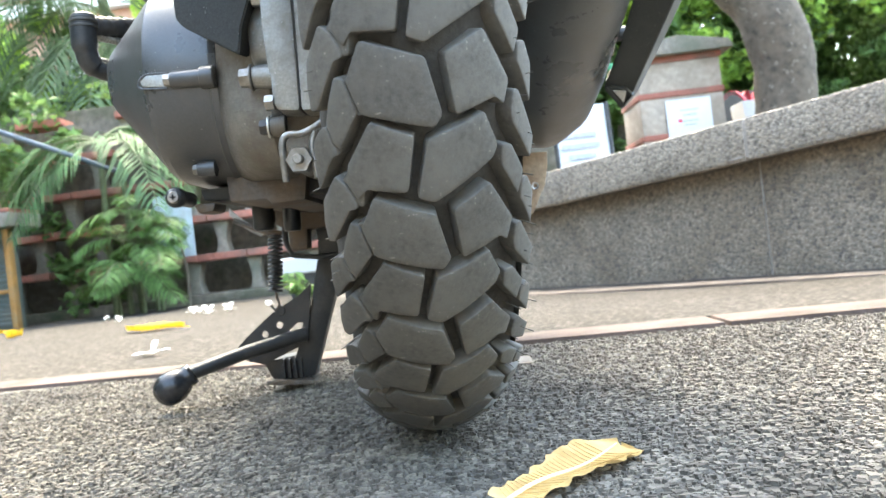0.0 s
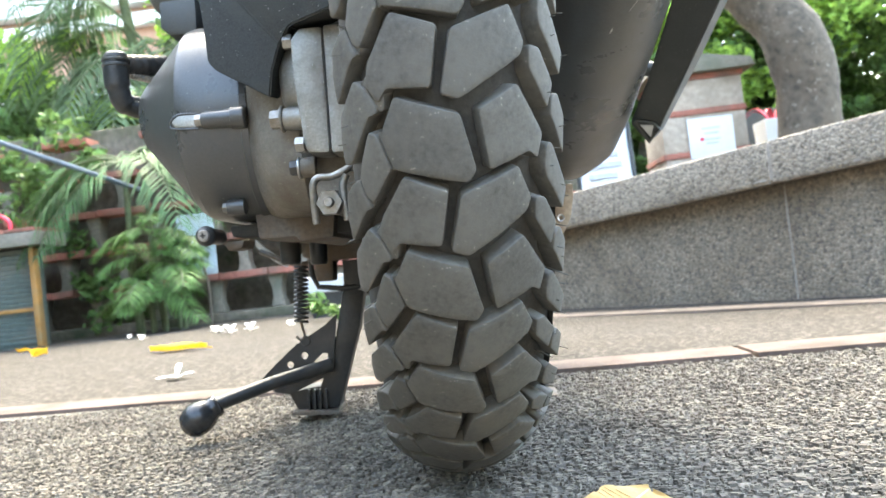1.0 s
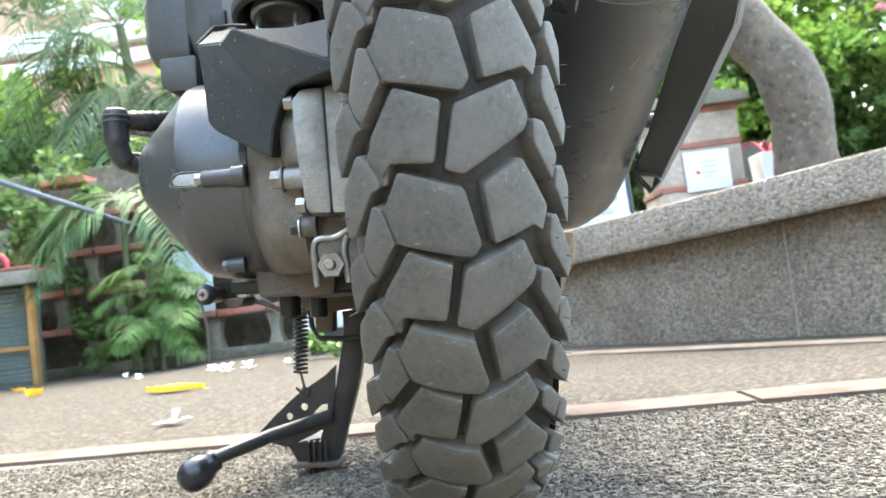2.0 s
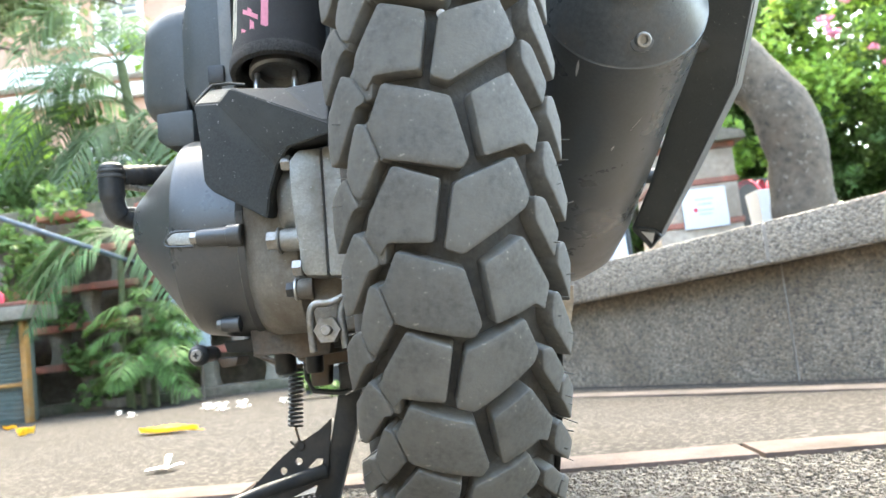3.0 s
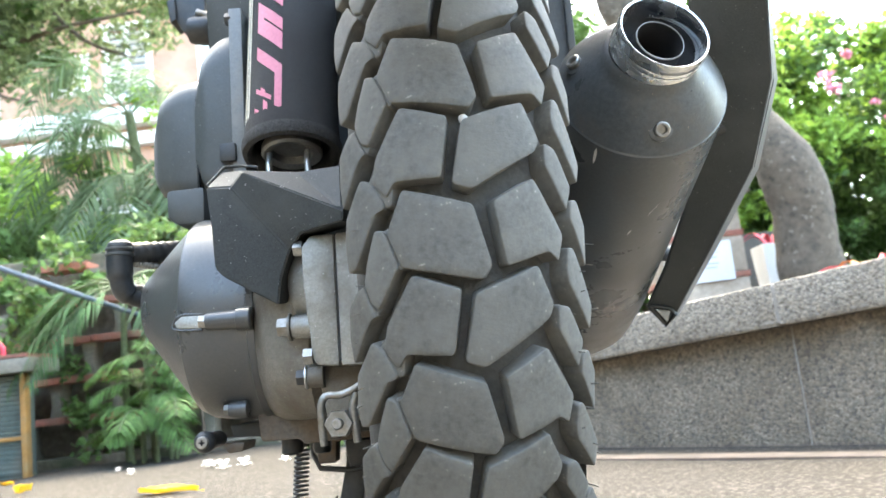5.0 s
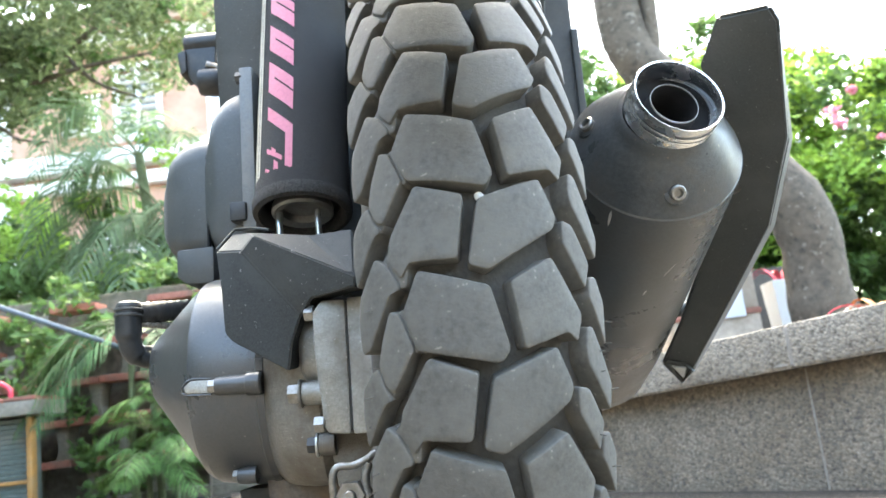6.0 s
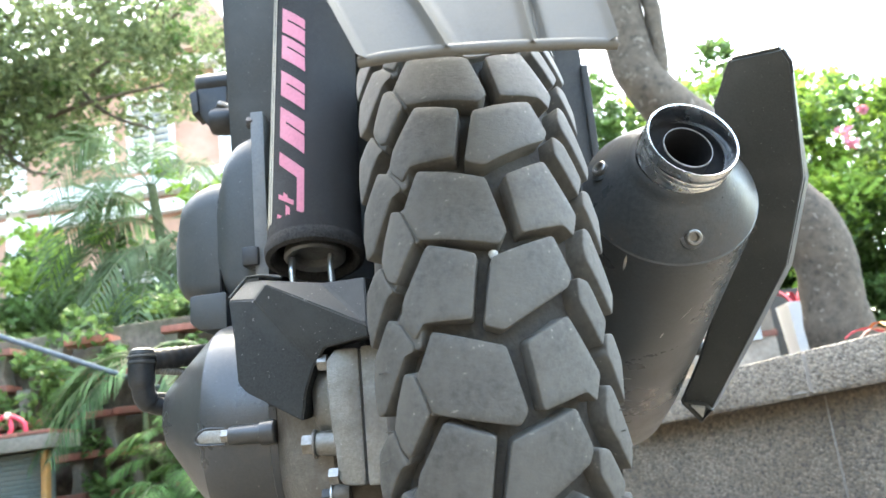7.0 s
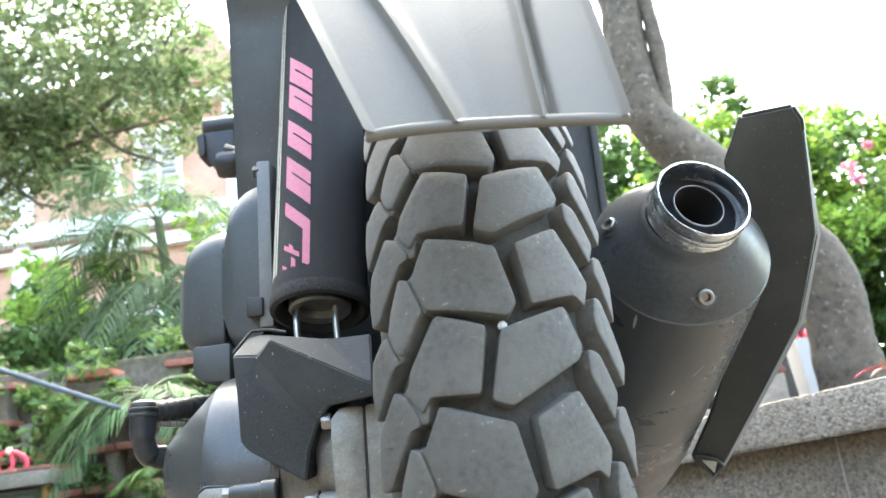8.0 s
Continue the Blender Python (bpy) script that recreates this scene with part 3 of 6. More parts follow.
# brake arm bracket with its nut
hook = part("bracket", tube(smooth_line([(-0.0845, -0.100, 0.168), (-0.0850, -0.101, 0.178), (-0.0848, -0.102, 0.190), (-0.0815, -0.102, 0.1945), (-0.074, -0.102, 0.1945), (-0.066, -0.102, 0.1975), (-0.061, -0.1, 0.201)], 5), 0.0021, 10), DULL, scooter, "dull zinc bracket")
part("bracket_arm", tube(smooth_line([(-0.0650, -0.1020, 0.1952), (-0.0675, -0.1020, 0.1892), (-0.0671, -0.1020, 0.1806), (-0.0659, -0.1020, 0.1689)], 5), 0.0023, 10), DULL, hook)
part("nut", hex_bolt((-0.0752, -0.107, 0.1795), (0, -1, 0), 0.0138, 0.008), DULL, hook)
part("stud", lathe([(0.0024, 0), (0.0030, 0.0006), (0.0030, 0.012)], (-0.0752, -0.1115, 0.1795), (-0.0752, 1, 0.1795), 16), DULL, hook)
part("tyre_tag", prism([(-0.0665, 0.1985), (-0.0555, 0.196), (-0.0585, 0.2085)], "y", -0.102, -0.09, 0.0015), FLAP, scooter, "torn pale rubber tag")

# drain hose end and the mounts under the case
hose = part("drain_plug", lathe([(0.0045, -0.0015), (0.0064, 0), (0.0069, 0.0015), (0.0066, 0.006), (0.0054, 0.010), (0.0054, 0.03)], (-0.1738, -0.030, 0.1702), (-0.166, 1, 0.1702), 28), STEEL, scooter, "black round plug with a cross screw")
scr = part("screw", lathe([(0.0034, 0), (0.004, 0.0006), (0.004, 0.004)], (-0.1739, -0.0338, 0.1702), (-0.166, 1, 0.1702), 20), DULL, hose)
part("cross_slot", box((-0.1739, -0.0340, 0.1702), (0.0038, 0.0008, 0.0009), bm=box((-0.1739, -0.0340, 0.1702), (0.0009, 0.0008, 0.0038))), SOOT, scr)
part("sump", prism([(-0.1480, 0.186), (-0.0900, 0.186), (-0.0930, 0.1640), (-0.1170, 0.1625), (-0.1200, 0.1665), (-0.1460, 0.1660)], "y", 0.0, 0.16, 0.003), RUSTY, scooter, "oily cast sump under the crank case")
part("spring_mount", prism([(-0.1770, 0.190), (-0.1600, 0.190), (-0.1605, 0.1600), (-0.1640, 0.1575), (-0.1745, 0.1580)], "y", 0.192, 0.212, 0.002), RUSTY, scooter, "dirty steel spring mount")
part("case_foot", prism([(-0.170, 0.178), (-0.06, 0.181), (-0.06, 0.168), (-0.140, 0.1665), (-0.150, 0.169), (-0.168, 0.170)], "y", 0.012, 0.2, 0.002), MATT, scooter)
part("rusty_lug", prism([(-0.172, 0.167), (-0.156, 0.167), (-0.158, 0.161), (-0.168, 0.160)], "y", 0.0, 0.03, 0.002), RUSTY, scooter, "rusty lug")
part("rubber_mount", lathe([(0.0068, 0), (0.0085, 0.002), (0.0085, 0.028), (0.0070, 0.03)], (-0.1475, 0.10, 0.1485), (-0.1465, 0.10, 1), 20), STEEL, scooter)
part("rubber_mount", lathe([(0.0062, 0), (0.0075, 0.002), (0.0075, 0.022)], (-0.128, 0.12, 0.147), (-0.128, 0.12, 1), 20), STEEL, scooter)
part("bent_stay", loft([[(x, 0.222 + dy, z + dz) for dy, dz in ((-0.0015, -0.0035), (0.0015, -0.0035), (0.0015, 0.0035), (-0.0015, 0.0035))] for x, z in ((-0.209, 0.1735), (-0.2000, 0.1645), (-0.1880, 0.1550), (-0.1800, 0.1510), (-0.1740, 0.1560), (-0.1690, 0.1625))]), ALLOY, scooter, "bent pale metal stay")
part("frame_tab", prism([(-0.158, 0.170), (-0.096, 0.170), (-0.096, 0.152), (-0.1290, 0.150), (-0.1300, 0.1315), (-0.1460, 0.1315), (-0.1475, 0.152), (-0.158, 0.156)], "y", 0.19, 0.215, 0.0025), RUSTY, scooter, "tan dirty frame tab")
part("stand_mount", prism([(-0.122, 0.150), (-0.098, 0.150), (-0.100, 0.126), (-0.119, 0.127)], "y", 0.195, 0.27, 0.0015), STEEL, scooter)
part("under_frame", prism([(-0.165, 0.19), (0.09, 0.19), (0.09, 0.156), (-0.06, 0.152), (-0.150, 0.156)], "y", 0.22, 0.42, 0.006), RUSTY, scooter, "dirty steel frame under the engine")
part("cable_stay", tube(smooth_line([(-0.205, 0.22, 0.165), (-0.19, 0.22, 0.158), (-0.172, 0.222, 0.150), (-0.160, 0.224, 0.150)], 5), 0.0024, 8), RUSTY, scooter)

part("stand_bracket", tube([(-0.1535, 0.205, 0.162), (-0.1525, 0.205, 0.138), (-0.1470, 0.205, 0.1265), (-0.1220, 0.205, 0.1235), (-0.1000, 0.205, 0.1260)], 0.0026, 8), STEEL, scooter)

# kick starter
kick = part("kick_starter", tube(smooth_line([(-0.2475, 0.02, 0.3085), (-0.2480, 0.02, 0.297), (-0.2475, 0.021, 0.286), (-0.2455, 0.024, 0.2765), (-0.238, 0.03, 0.2715), (-0.222, 0.04, 0.2715), (-0.20, 0.05, 0.2725)], 6), [0.0091] * 12 + [0.0080] * 9 + [0.0066] * 16, 20), STEEL, scooter, "black kick starter with ribbed rubber")
for z in (0.3025, 0.3065):
    part("cap_ring", lathe([(0.0087, -0.0013), (0.0101, -0.0006), (0.0101, 0.0006), (0.0087, 0.0013)], (-0.2476, 0.02, z), (-0.2476, 0.02, 1), 28), PLASTIC, kick)
part("cap", lathe([(0.0087, 0), (0.0083, 0.0024), (0.0060, 0.004), (0.003, 0.0045)], (-0.2475, 0.02, 0.3085), (-0.2475, 0.02, 1), 28), PLASTIC, kick)
part("pedal_rubber", lathe([(0.0076 + 0.0004 * math.sin(i * 1.5), 0.0016 * i) for i in range(60)], (-0.2440, 0.026, 0.3045), (-0.2150, 0.068, 0.3105), 18), STEEL, kick, "ribbed black pedal rubber")
part("braided_bar", lathe([(0.0024 + 0.0007 * (i % 2), 0.0013 * i) for i in range(60)], (-0.2440, 0.026, 0.2975), (-0.2240, 0.056, 0.2962), 12), DULL, kick, "pale braided bar")
part("pedal_arm", tube([(-0.244, 0.024, 0.2795), (-0.222, 0.05, 0.2785)], 0.0022, 10), DULL, kick)

# angular splash cover behind the case


def splash_cover():
    bm = bmesh.new()
    V = {}
    for k, p in {
        "p": (-0.1535, -0.0750, 0.3223),
        "q": (-0.1493, -0.0570, 0.3361),
        "r": (-0.1376, -0.0570, 0.3364),
        "s": (-0.1298, -0.0790, 0.3294),
        "u": (-0.1363, -0.0820, 0.3199),
        "l": (-0.1498, -0.0780, 0.2961),
        "m": (-0.1484, -0.0780, 0.2728),
        "n": (-0.1437, -0.0780, 0.2673),
        "t": (-0.1116, -0.0780, 0.2482),
        "o": (-0.1088, -0.0800, 0.2635),
        "v": (-0.1026, -0.0830, 0.2785),
        "w": (-0.0942, -0.0900, 0.2873),
        "x": (-0.0660, -0.1110, 0.2888),
        "y": (-0.0662, -0.1110, 0.2948),
        "z": (-0.0686, -0.0940, 0.3245),
        "k": (-0.0960, -0.0800, 0.3263),
    }.items():
        V[k] = bm.verts.new(p)
    for f in ("pqrsu", "pul", "ulmntovw", "suwxy", "rsyk", "kyz"):
        bm.faces.new([V[c] for c in f])
    bmesh.ops.triangulate(bm, faces=[f for f in bm.faces if len(f.verts) > 5])
    r = bmesh.ops.extrude_face_region(bm, geom=bm.faces[:])
    bmesh.ops.translate(bm, verts=[v for v in r["geom"] if isinstance(v, bmesh.types.BMVert)], vec=(0.004, 0.035, 0.004))
    bmesh.ops.recalc_face_normals(bm, faces=bm.faces)
    bmesh.ops.bevel(bm, geom=[e for e in bm.edges if e.is_manifold and e.calc_face_angle(0) > 0.3], offset=0.0009, segments=2, affect="EDGES")
    return bm


part("splash_cover", splash_cover(), WORN, scooter, "angular matt black plastic splash cover", 18)
part("cover_lip", tube([(-0.1548, -0.0690, 0.3247), (-0.1480, -0.0550, 0.3395), (-0.1370, -0.0550, 0.3399), (-0.1241, -0.0630, 0.3358)], 0.0010, 8), WORN, scooter)

# shock absorber in its cloth boot
S0, S1 = Vector((-0.1160, 0.0, 0.3620)), Vector((-0.1175, 0.066, 0.62))
SD = (S1 - S0).normalized()
boot = part("shock_boot", lathe([(0.029, 0.004), (0.0325, 0.001), (0.0332, 0.006), (0.0325, 0.02), (0.0318, 0.12), (0.0318, 0.3)], S0, S1, 48, closed=False), CLOTH, scooter, "black cloth shock boot with pink and cream print")
part("boot_hem", lathe([(0.0265, 0.006), (0.0275, -0.001), (0.0305, -0.0042), (0.0338, -0.003), (0.0346, 0.000), (0.0346, 0.004), (0.0338, 0.0062), (0.0322, 0.007)], S0, S1, 48, closed=False), HEM, boot, "frayed fuzzy hem")
part("spring_seat", lathe([(0.0138, 0.004), (0.0142, -0.0015), (0.0195, -0.003), (0.0212, -0.0015), (0.0212, 0.003), (0.019, 0.008)], S0, S1, 40), ALLOY, scooter)
for dx in (-0.0125, 0.0105):
    c = S0 + Vector((dx * 1.15, -0.011, -0.014))
    part("clevis", tube(smooth_line([c + Vector((0.0, 0.004, 0.012)), c + Vector((0.0003, 0, 0.004)), c + Vector((0.001, -0.001, -0.008)), c + Vector((0.0025, 0, -0.016))], 4), [0.0022] * 9 + [0.0028] * 4, 10), ZINC, scooter)
part("shock_eye", lathe([(0.0075, -0.012), (0.0085, -0.01), (0.0085, 0.01), (0.0075, 0.012)], S0 + Vector((0, 0, -0.030)), S0 + Vector((1, 0, -0.030)), 24), RUSTY, scooter)


def on_boot(ang, h, lift=0.0004):
    """ang: degrees round the boot from straight back, h: metres up it."""
    side = Vector((1, 0, 0))
    side = (side - SD * side.dot(SD)).normalized()
    back = side.cross(SD)
    back = back if back.y < 0 else -back
    r = 0.0322 + lift
    return S0 + SD * h + r * (math.sin(radians(ang)) * side + math.cos(radians(ang)) * back)


def print_on_boot(name, mat, quad, n=6):
    """A four-cornered patch of print (degrees, metres) laid on the boot."""
    bm = bmesh.new()
    g = []
    for i in range(n + 1):
        row = []
        for k in range(n + 1):
            u, v = i / n, k / n
            a = [(1 - u) * ((1 - v) * quad[0][j] + v * quad[3][j]) + u * ((1 - v) * quad[1][j] + v * quad[2][j]) for j in (0, 1)]
            row.append(bm.verts.new(on_boot(*a)))
        g.append(row)
    for i in range(n):
        for k in range(n):
            bm.faces.new((g[i][k], g[i + 1][k], g[i + 1][k + 1], g[i][k + 1]))
    return part(name, bm, mat, boot)


for a0, a1 in ((-82, -73), (-70.5, -64.5), (-62, -57), (-54.5, -50.5)):
    print_on_boot("cream_stripe", CREAM, [(a0, 0.008), (a1, 0.008), (a1, 0.27), (a0, 0.27)], 10)
# the mark: plain slanted blocks, each with a slot
def slanted(h0, h1, a0, a1, slope=-0.021):
    lo, hi = -36.0, 0.0
    print_on_boot("pink_shape", PINK, [(a0, h0 + slope * (a0 - lo) / (hi - lo)), (a1, h0 + slope * (a1 - lo) / (hi - lo)), (a1, h1 + slope * (a1 - lo) / (hi - lo)), (a0, h1 + slope * (a0 - lo) / (hi - lo))], 5)


for base, top in ((0.1820, 0.2060), (0.1565, 0.1790), (0.1215, 0.1445), (0.0840, 0.1110)):
    mid = base + (top - base) * 0.55
    slanted(base, mid, -36, 0)
    slanted(mid + 0.0018, top, -36, 0)
    slanted(mid, mid + 0.0018, -36, -26)
slanted(0.0605, 0.0715, -36, 0)
slanted(0.0345, 0.0605, -9, 0)
slanted(0.0365, 0.0410, -28, -21.5)
slanted(0.0328, 0.0366, -36, -13, -0.015)
slanted(0.0168, 0.0205, -38, -13, -0.015)
slanted(0.0245, 0.0325, -24, -18)

# air box
def rounded_shell(x0, x1, y0, z0, z1, r, bulge, inset=0.6):
    """A moulded shell with a rounded rear: sections across x, drawn in at the outer side."""
    secs = []
    for k in range(7):
        f = k / 6
        x = x0 + (x1 - x0) * f
        g = bulge * (1 - math.sqrt(max(0.0, 1 - (1 - f) ** 2.2)))
        pts = []
        for cz, sg in ((z0 + g * 0.5 + r * 0.6, -1), (z1 - g - r, 1)):
            rr = r * 0.6 if sg < 0 else r
            for q in range(6):
                a = radians(90 * q / 5)
                a = a if sg > 0 else radians(90) - a
                pts.append((x, y0 + g * inset + rr - rr * math.cos(a), cz + sg * rr * math.sin(a)))
        pts += [(x, 0.2, z1 - g), (x, 0.2, z0 + g * 0.5)]
        secs.append(pts)
    return loft(secs)


air = part("air_box", rounded_shell(-0.2335, -0.1925, 0.034, 0.3445, 0.440, 0.022, 0.028), PLASTIC, scooter, "matt black air box", 40)
part("air_box_shell", rounded_shell(-0.1945, -0.1635, 0.026, 0.338, 0.4745, 0.030, 0.038, 0.12), PLASTIC, air, sharp=40)
part("seam", prism([(0.031, 0.348), (0.031, 0.42), (0.05, 0.437), (0.2, 0.44), (0.2, 0.348)], "x", -0.1938, -0.1926), SOOT, air)
part("flange", prism([(0.018, 0.356), (0.018, 0.4815), (0.2, 0.4815), (0.2, 0.356)], "x", -0.1635, -0.1535, 0.0015), FLANGE, air, "light grey flange")
for z in (0.4745, 0.3660):
    part("flange_bolt", hex_bolt((-0.1665, 0.022, z), (-1, 0, 0), 0.008, 0.005, 0.0), STEEL, air)
part("drain_cup", prism([(-0.2125, 0.3465), (-0.185, 0.3475), (-0.185, 0.320), (-0.2055, 0.321), (-0.2125, 0.327)], "y", 0.018, 0.11, 0.003), PLASTIC, air)
part("clip", box((-0.1660, 0.02, 0.3705), (0.012, 0.012, 0.014), 0.002), STEEL, air)

# body above the wheel
part("body_side", prism([(0.07, 0.43), (0.05, 0.62), (-0.02, 0.80), (0.6, 0.80), (0.6, 0.44)], "x", -0.196, -0.125, 0.01), PLASTIC, scooter, "black side panel")
part("under_seat", prism([(0.30, 0.44), (0.12, 0.60), (-0.06, 0.80), (0.7, 0.80), (0.7, 0.44)], "x", -0.125, 0.085, 0.01), PLASTIC, scooter)
inner = part("inner_guard", prism([(0.165, 0.33), (0.165, 0.60), (0.6, 0.61), (0.6, 0.33)], "x", 0.040, 0.1085, 0.004), MATT, scooter, "black inner mudguard panel")
part("guard_rib", prism([(0.160, 0.39), (0.160, 0.555), (0.19, 0.565), (0.19, 0.38)], "x", 0.106, 0.1125, 0.0015), MATT, inner)
part("inner_fender", prism([(0.16, 0.26), (0.14, 0.36), (0.15, 0.47), (0.24, 0.47), (0.24, 0.26)], "x", -0.165, 0.03, 0.008), PLASTIC, scooter)
part("engine_block", box((-0.02, 0.42, 0.29), (0.2, 0.26, 0.20), 0.02), RUSTY, scooter, "dirty engine block")
part("seat", prism([(-0.08, 0.80), (-0.06, 0.86), (0.1, 0.875), (0.7, 0.84), (0.7, 0.80)], "x", -0.13, 0.11, 0.02), PLASTIC, scooter, "black seat")

# passenger foot peg, folded up
peg = part("foot_peg", prism([(-0.317, 0.657), (-0.279, 0.657), (-0.280, 0.634), (-0.270, 0.630), (-0.266, 0.612), (-0.276, 0.604), (-0.294, 0.605), (-0.307, 0.613), (-0.317, 0.630)], "y", 0.33, 0.36, 0.004), STEEL, scooter, "black folding passenger foot peg")
part("peg_rubber", lathe([(0.010, 0), (0.0125, 0.002), (0.0125, 0.04), (0.010, 0.042)], (-0.318, 0.34, 0.664), (0, 0.34, 0.668), 24), STEEL, peg)
part("peg_knuckle", lathe([(0.006, 0), (0.015, 0.002), (0.0165, 0.008), (0.0165, 0.024), (0.013, 0.029), (0.005, 0.030)], (-0.300, 0.333, 0.614), (0, 0.333, 0.60), 24), STEEL, peg)
part("peg_ear", prism([(-0.324, 0.650), (-0.314, 0.654), (-0.312, 0.626), (-0.320, 0.622)], "y", 0.326, 0.362, 0.003), STEEL, peg)
part("peg_pin", lathe([(0.004, 0), (0.004, 0.05)], (-0.288, 0.325, 0.632), (0, 0.32, 0.5), 14), DULL, peg)
part("peg_bracket", box((-0.235, 0.37, 0.615), (0.10, 0.03, 0.05), 0.006), STEEL, peg)

# rear flap with raised ribs


def flap():
    bm = bmesh.new()
    rows = []
    for i in range(25):
        f = i / 24
        y = -0.318 + 0.036 * (f * 4) ** 1.0 * 0.5 + 0.05 * f * f
        z = 0.3435 + 0.22 * f
        w0, w1 = -0.0325 - 0.085 * f, 0.0455 - 0.018 * f
        row = []
        u1, u2 = max(0.35 - 0.28 * f, 0.2), min(0.675 + 0.28 * f, 0.86)
        for k in range(81):
            q = k / 80
            u = q / 0.35 * u1 if q < 0.35 else u1 + (q - 0.35) / 0.325 * (u2 - u1) if q < 0.675 else u2 + (q - 0.675) / 0.325 * (1 - u2)
            x = w0 + (w1 - w0) * u
            rib = 0.0046 * math.exp(-((u - u1) / 0.020) ** 2) + 0.0042 * math.exp(-((u - u2) / 0.016) ** 2) - 0.0040 * math.exp(-((u - u2 - 0.042) / 0.014) ** 2)
            if u1 < u < u2:
                rib -= 0.0042 * min(1.0, (u - u1) / 0.07) * min(1.0, (u2 - u) / 0.2)
            rib += 0.0030 * max(0.0, 1 - u / 0.035) + 0.0030 * max(0.0, 1 - (1 - u) / 0.03)
            row.append(bm.verts.new((x, y - rib, z + 0.0024 * (1 - f) * (1 - 1.4 * u))))
        rows.append(row)
    for a, b in zip(rows, rows[1:]):
        for k in range(80):
            bm.faces.new((a[k], a[k + 1], b[k + 1], b[k]))
    bmesh.ops.recalc_face_normals(bm, faces=bm.faces)
    r = bmesh.ops.extrude_face_region(bm, geom=bm.faces[:])
    bmesh.ops.translate(bm, verts=[v for v in r["geom"] if isinstance(v, bmesh.types.BMVert)], vec=(0, 0.0032, 0.001))
    return bm


mud = part("mud_flap", flap(), FLAP, scooter, "grey plastic mud flap with two raised ribs", 50)
part("flap_bead", tube(smooth_line([(-0.0325, -0.3155, 0.3458), (-0.02, -0.318, 0.3454), (0.0, -0.319, 0.3446), (0.03, -0.318, 0.3430), (0.0455, -0.3155, 0.3424)], 6), 0.0019, 12), FLAP, mud)

# muffler
M0, M1 = Vector((0.1116, -0.1361, 0.3709)), Vector((0.0955, 0.2151, 0.2405))
MD = (M1 - M0).normalized()
ML = (M1 - M0).length
B0, B1 = M0 + Vector((-0.0028, 0, 0)), M1 + Vector((-0.0005, 0, 0))
T0 = M0 + Vector((0.002, 0, 0.0004))
T1 = T0 + MD + Vector((-0.2, 0, 0))
muf = part("muffler", lathe([(0.0470, 0.0442), (0.0486, 0.0452), (0.0489, 0.06), (0.0489, ML - 0.09), (0.046, ML - 0.04), (0.034, ML)], B0, B1, 64, closed=False), SATIN, scooter, "satin black muffler with scratches")
part("end_cap", lathe([(0.0232, 0.0125), (0.0256, 0.0140), (0.0266, 0.0165), (0.0298, 0.0200), (0.0355, 0.0258), (0.0412, 0.0340), (0.0452, 0.0402), (0.0480, 0.0440)], B0, B1, 64, closed=False), CAPPAINT, muf, "rounded black end cap with rust stains")
part("tip_ring", lathe([(0.0230, 0.019), (0.0250, 0.0165), (0.0250, 0.0115), (0.0244, 0.0106), (0.0250, 0.0098), (0.0250, 0.0082), (0.0245, 0.0074), (0.0250, 0.0066), (0.0252, 0.0015), (0.0246, 0.0), (0.0237, 0.0004), (0.0232, 0.003), (0.0229, 0.016)], T0, T1, 64, closed=False), CHROME, muf, "polished steel tip")
part("inner_pipe", lathe([(0.0233, 0.0145), (0.0139, 0.0155), (0.0137, 0.0080), (0.0132, 0.007), (0.0128, 0.0075), (0.0128, 0.132)], T0, T1, 48, closed=False), SOOT, muf)
part("pipe_lip", lathe([(0.0130, 0.0072), (0.0131, 0.0066), (0.0134, 0.0066), (0.0136, 0.0074)], T0, T1, 48, closed=False), DULL, muf)
part("pipe_end", lathe([(0.0129, 0.13), (0.0129, 0.134)], T0, T1, 32), SOOT, muf)
MS = Vector((1, 0, 0))
MS = (MS - MD * MS.dot(MD)).normalized()
MU = MS.cross(MD)
MU = MU if MU.z > 0 else -MU


def on_muffler(ang, h, r):
    """ang: degrees round the muffler, 0 at its top, growing to the right."""
    return B0 + MD * h + r * (math.sin(radians(ang)) * MS + math.cos(radians(ang)) * MU)


for ang in (177, -77):
    a, b = on_muffler(ang, 0.034, 0.042), on_muffler(ang, 0.020, 0.0545)
    d = (b - a).normalized()
    p = on_muffler(ang, 0.0315, 0.0398) if ang > 0 else on_muffler(ang, 0.0305, 0.0395)
    sb = part("socket_bolt", lathe([(0.0042, -0.004), (0.0044, 0.0022), (0.0036, 0.0028), (0.0025, 0.0026), (0.0022, 0.0002)], p, p + d, 24), DULL, muf)
    part("dimple", lathe([(0.0075, -0.004), (0.0066, -0.0008), (0.0048, -0.0003)], p, p + d, 24), SATIN, sb)


def scratch(a0, h0, a1, h1, w):
    """A thin bare scratch in the muffler's paint."""
    p, q = on_muffler(a0, h0, 0.0490), on_muffler(a1, h1, 0.0490)
    d = (q - p).normalized()
    n = (p - (B0 + MD * (p - B0).dot(MD))).normalized()
    e = d.cross(n) * w
    return part("scratch", loft([[p, p, p, p], [p.lerp(q, 0.3) + v for v in (e, n * 0.0002, -e, -n * 0.0004)], [p.lerp(q, 0.75) + v for v in (e * 0.8, n * 0.0002, -e * 0.8, -n * 0.0004)], [q, q, q, q]], caps=False), PAPERWHITE, muf)


for row in ((-141.5, 0.0465, -141.7, 0.0622, 0.0009), (164.5, 0.0943, 170.9, 0.1073, 0.0004), (179.6, 0.1218, 181.0, 0.1286, 0.0006)):
    scratch(*row)


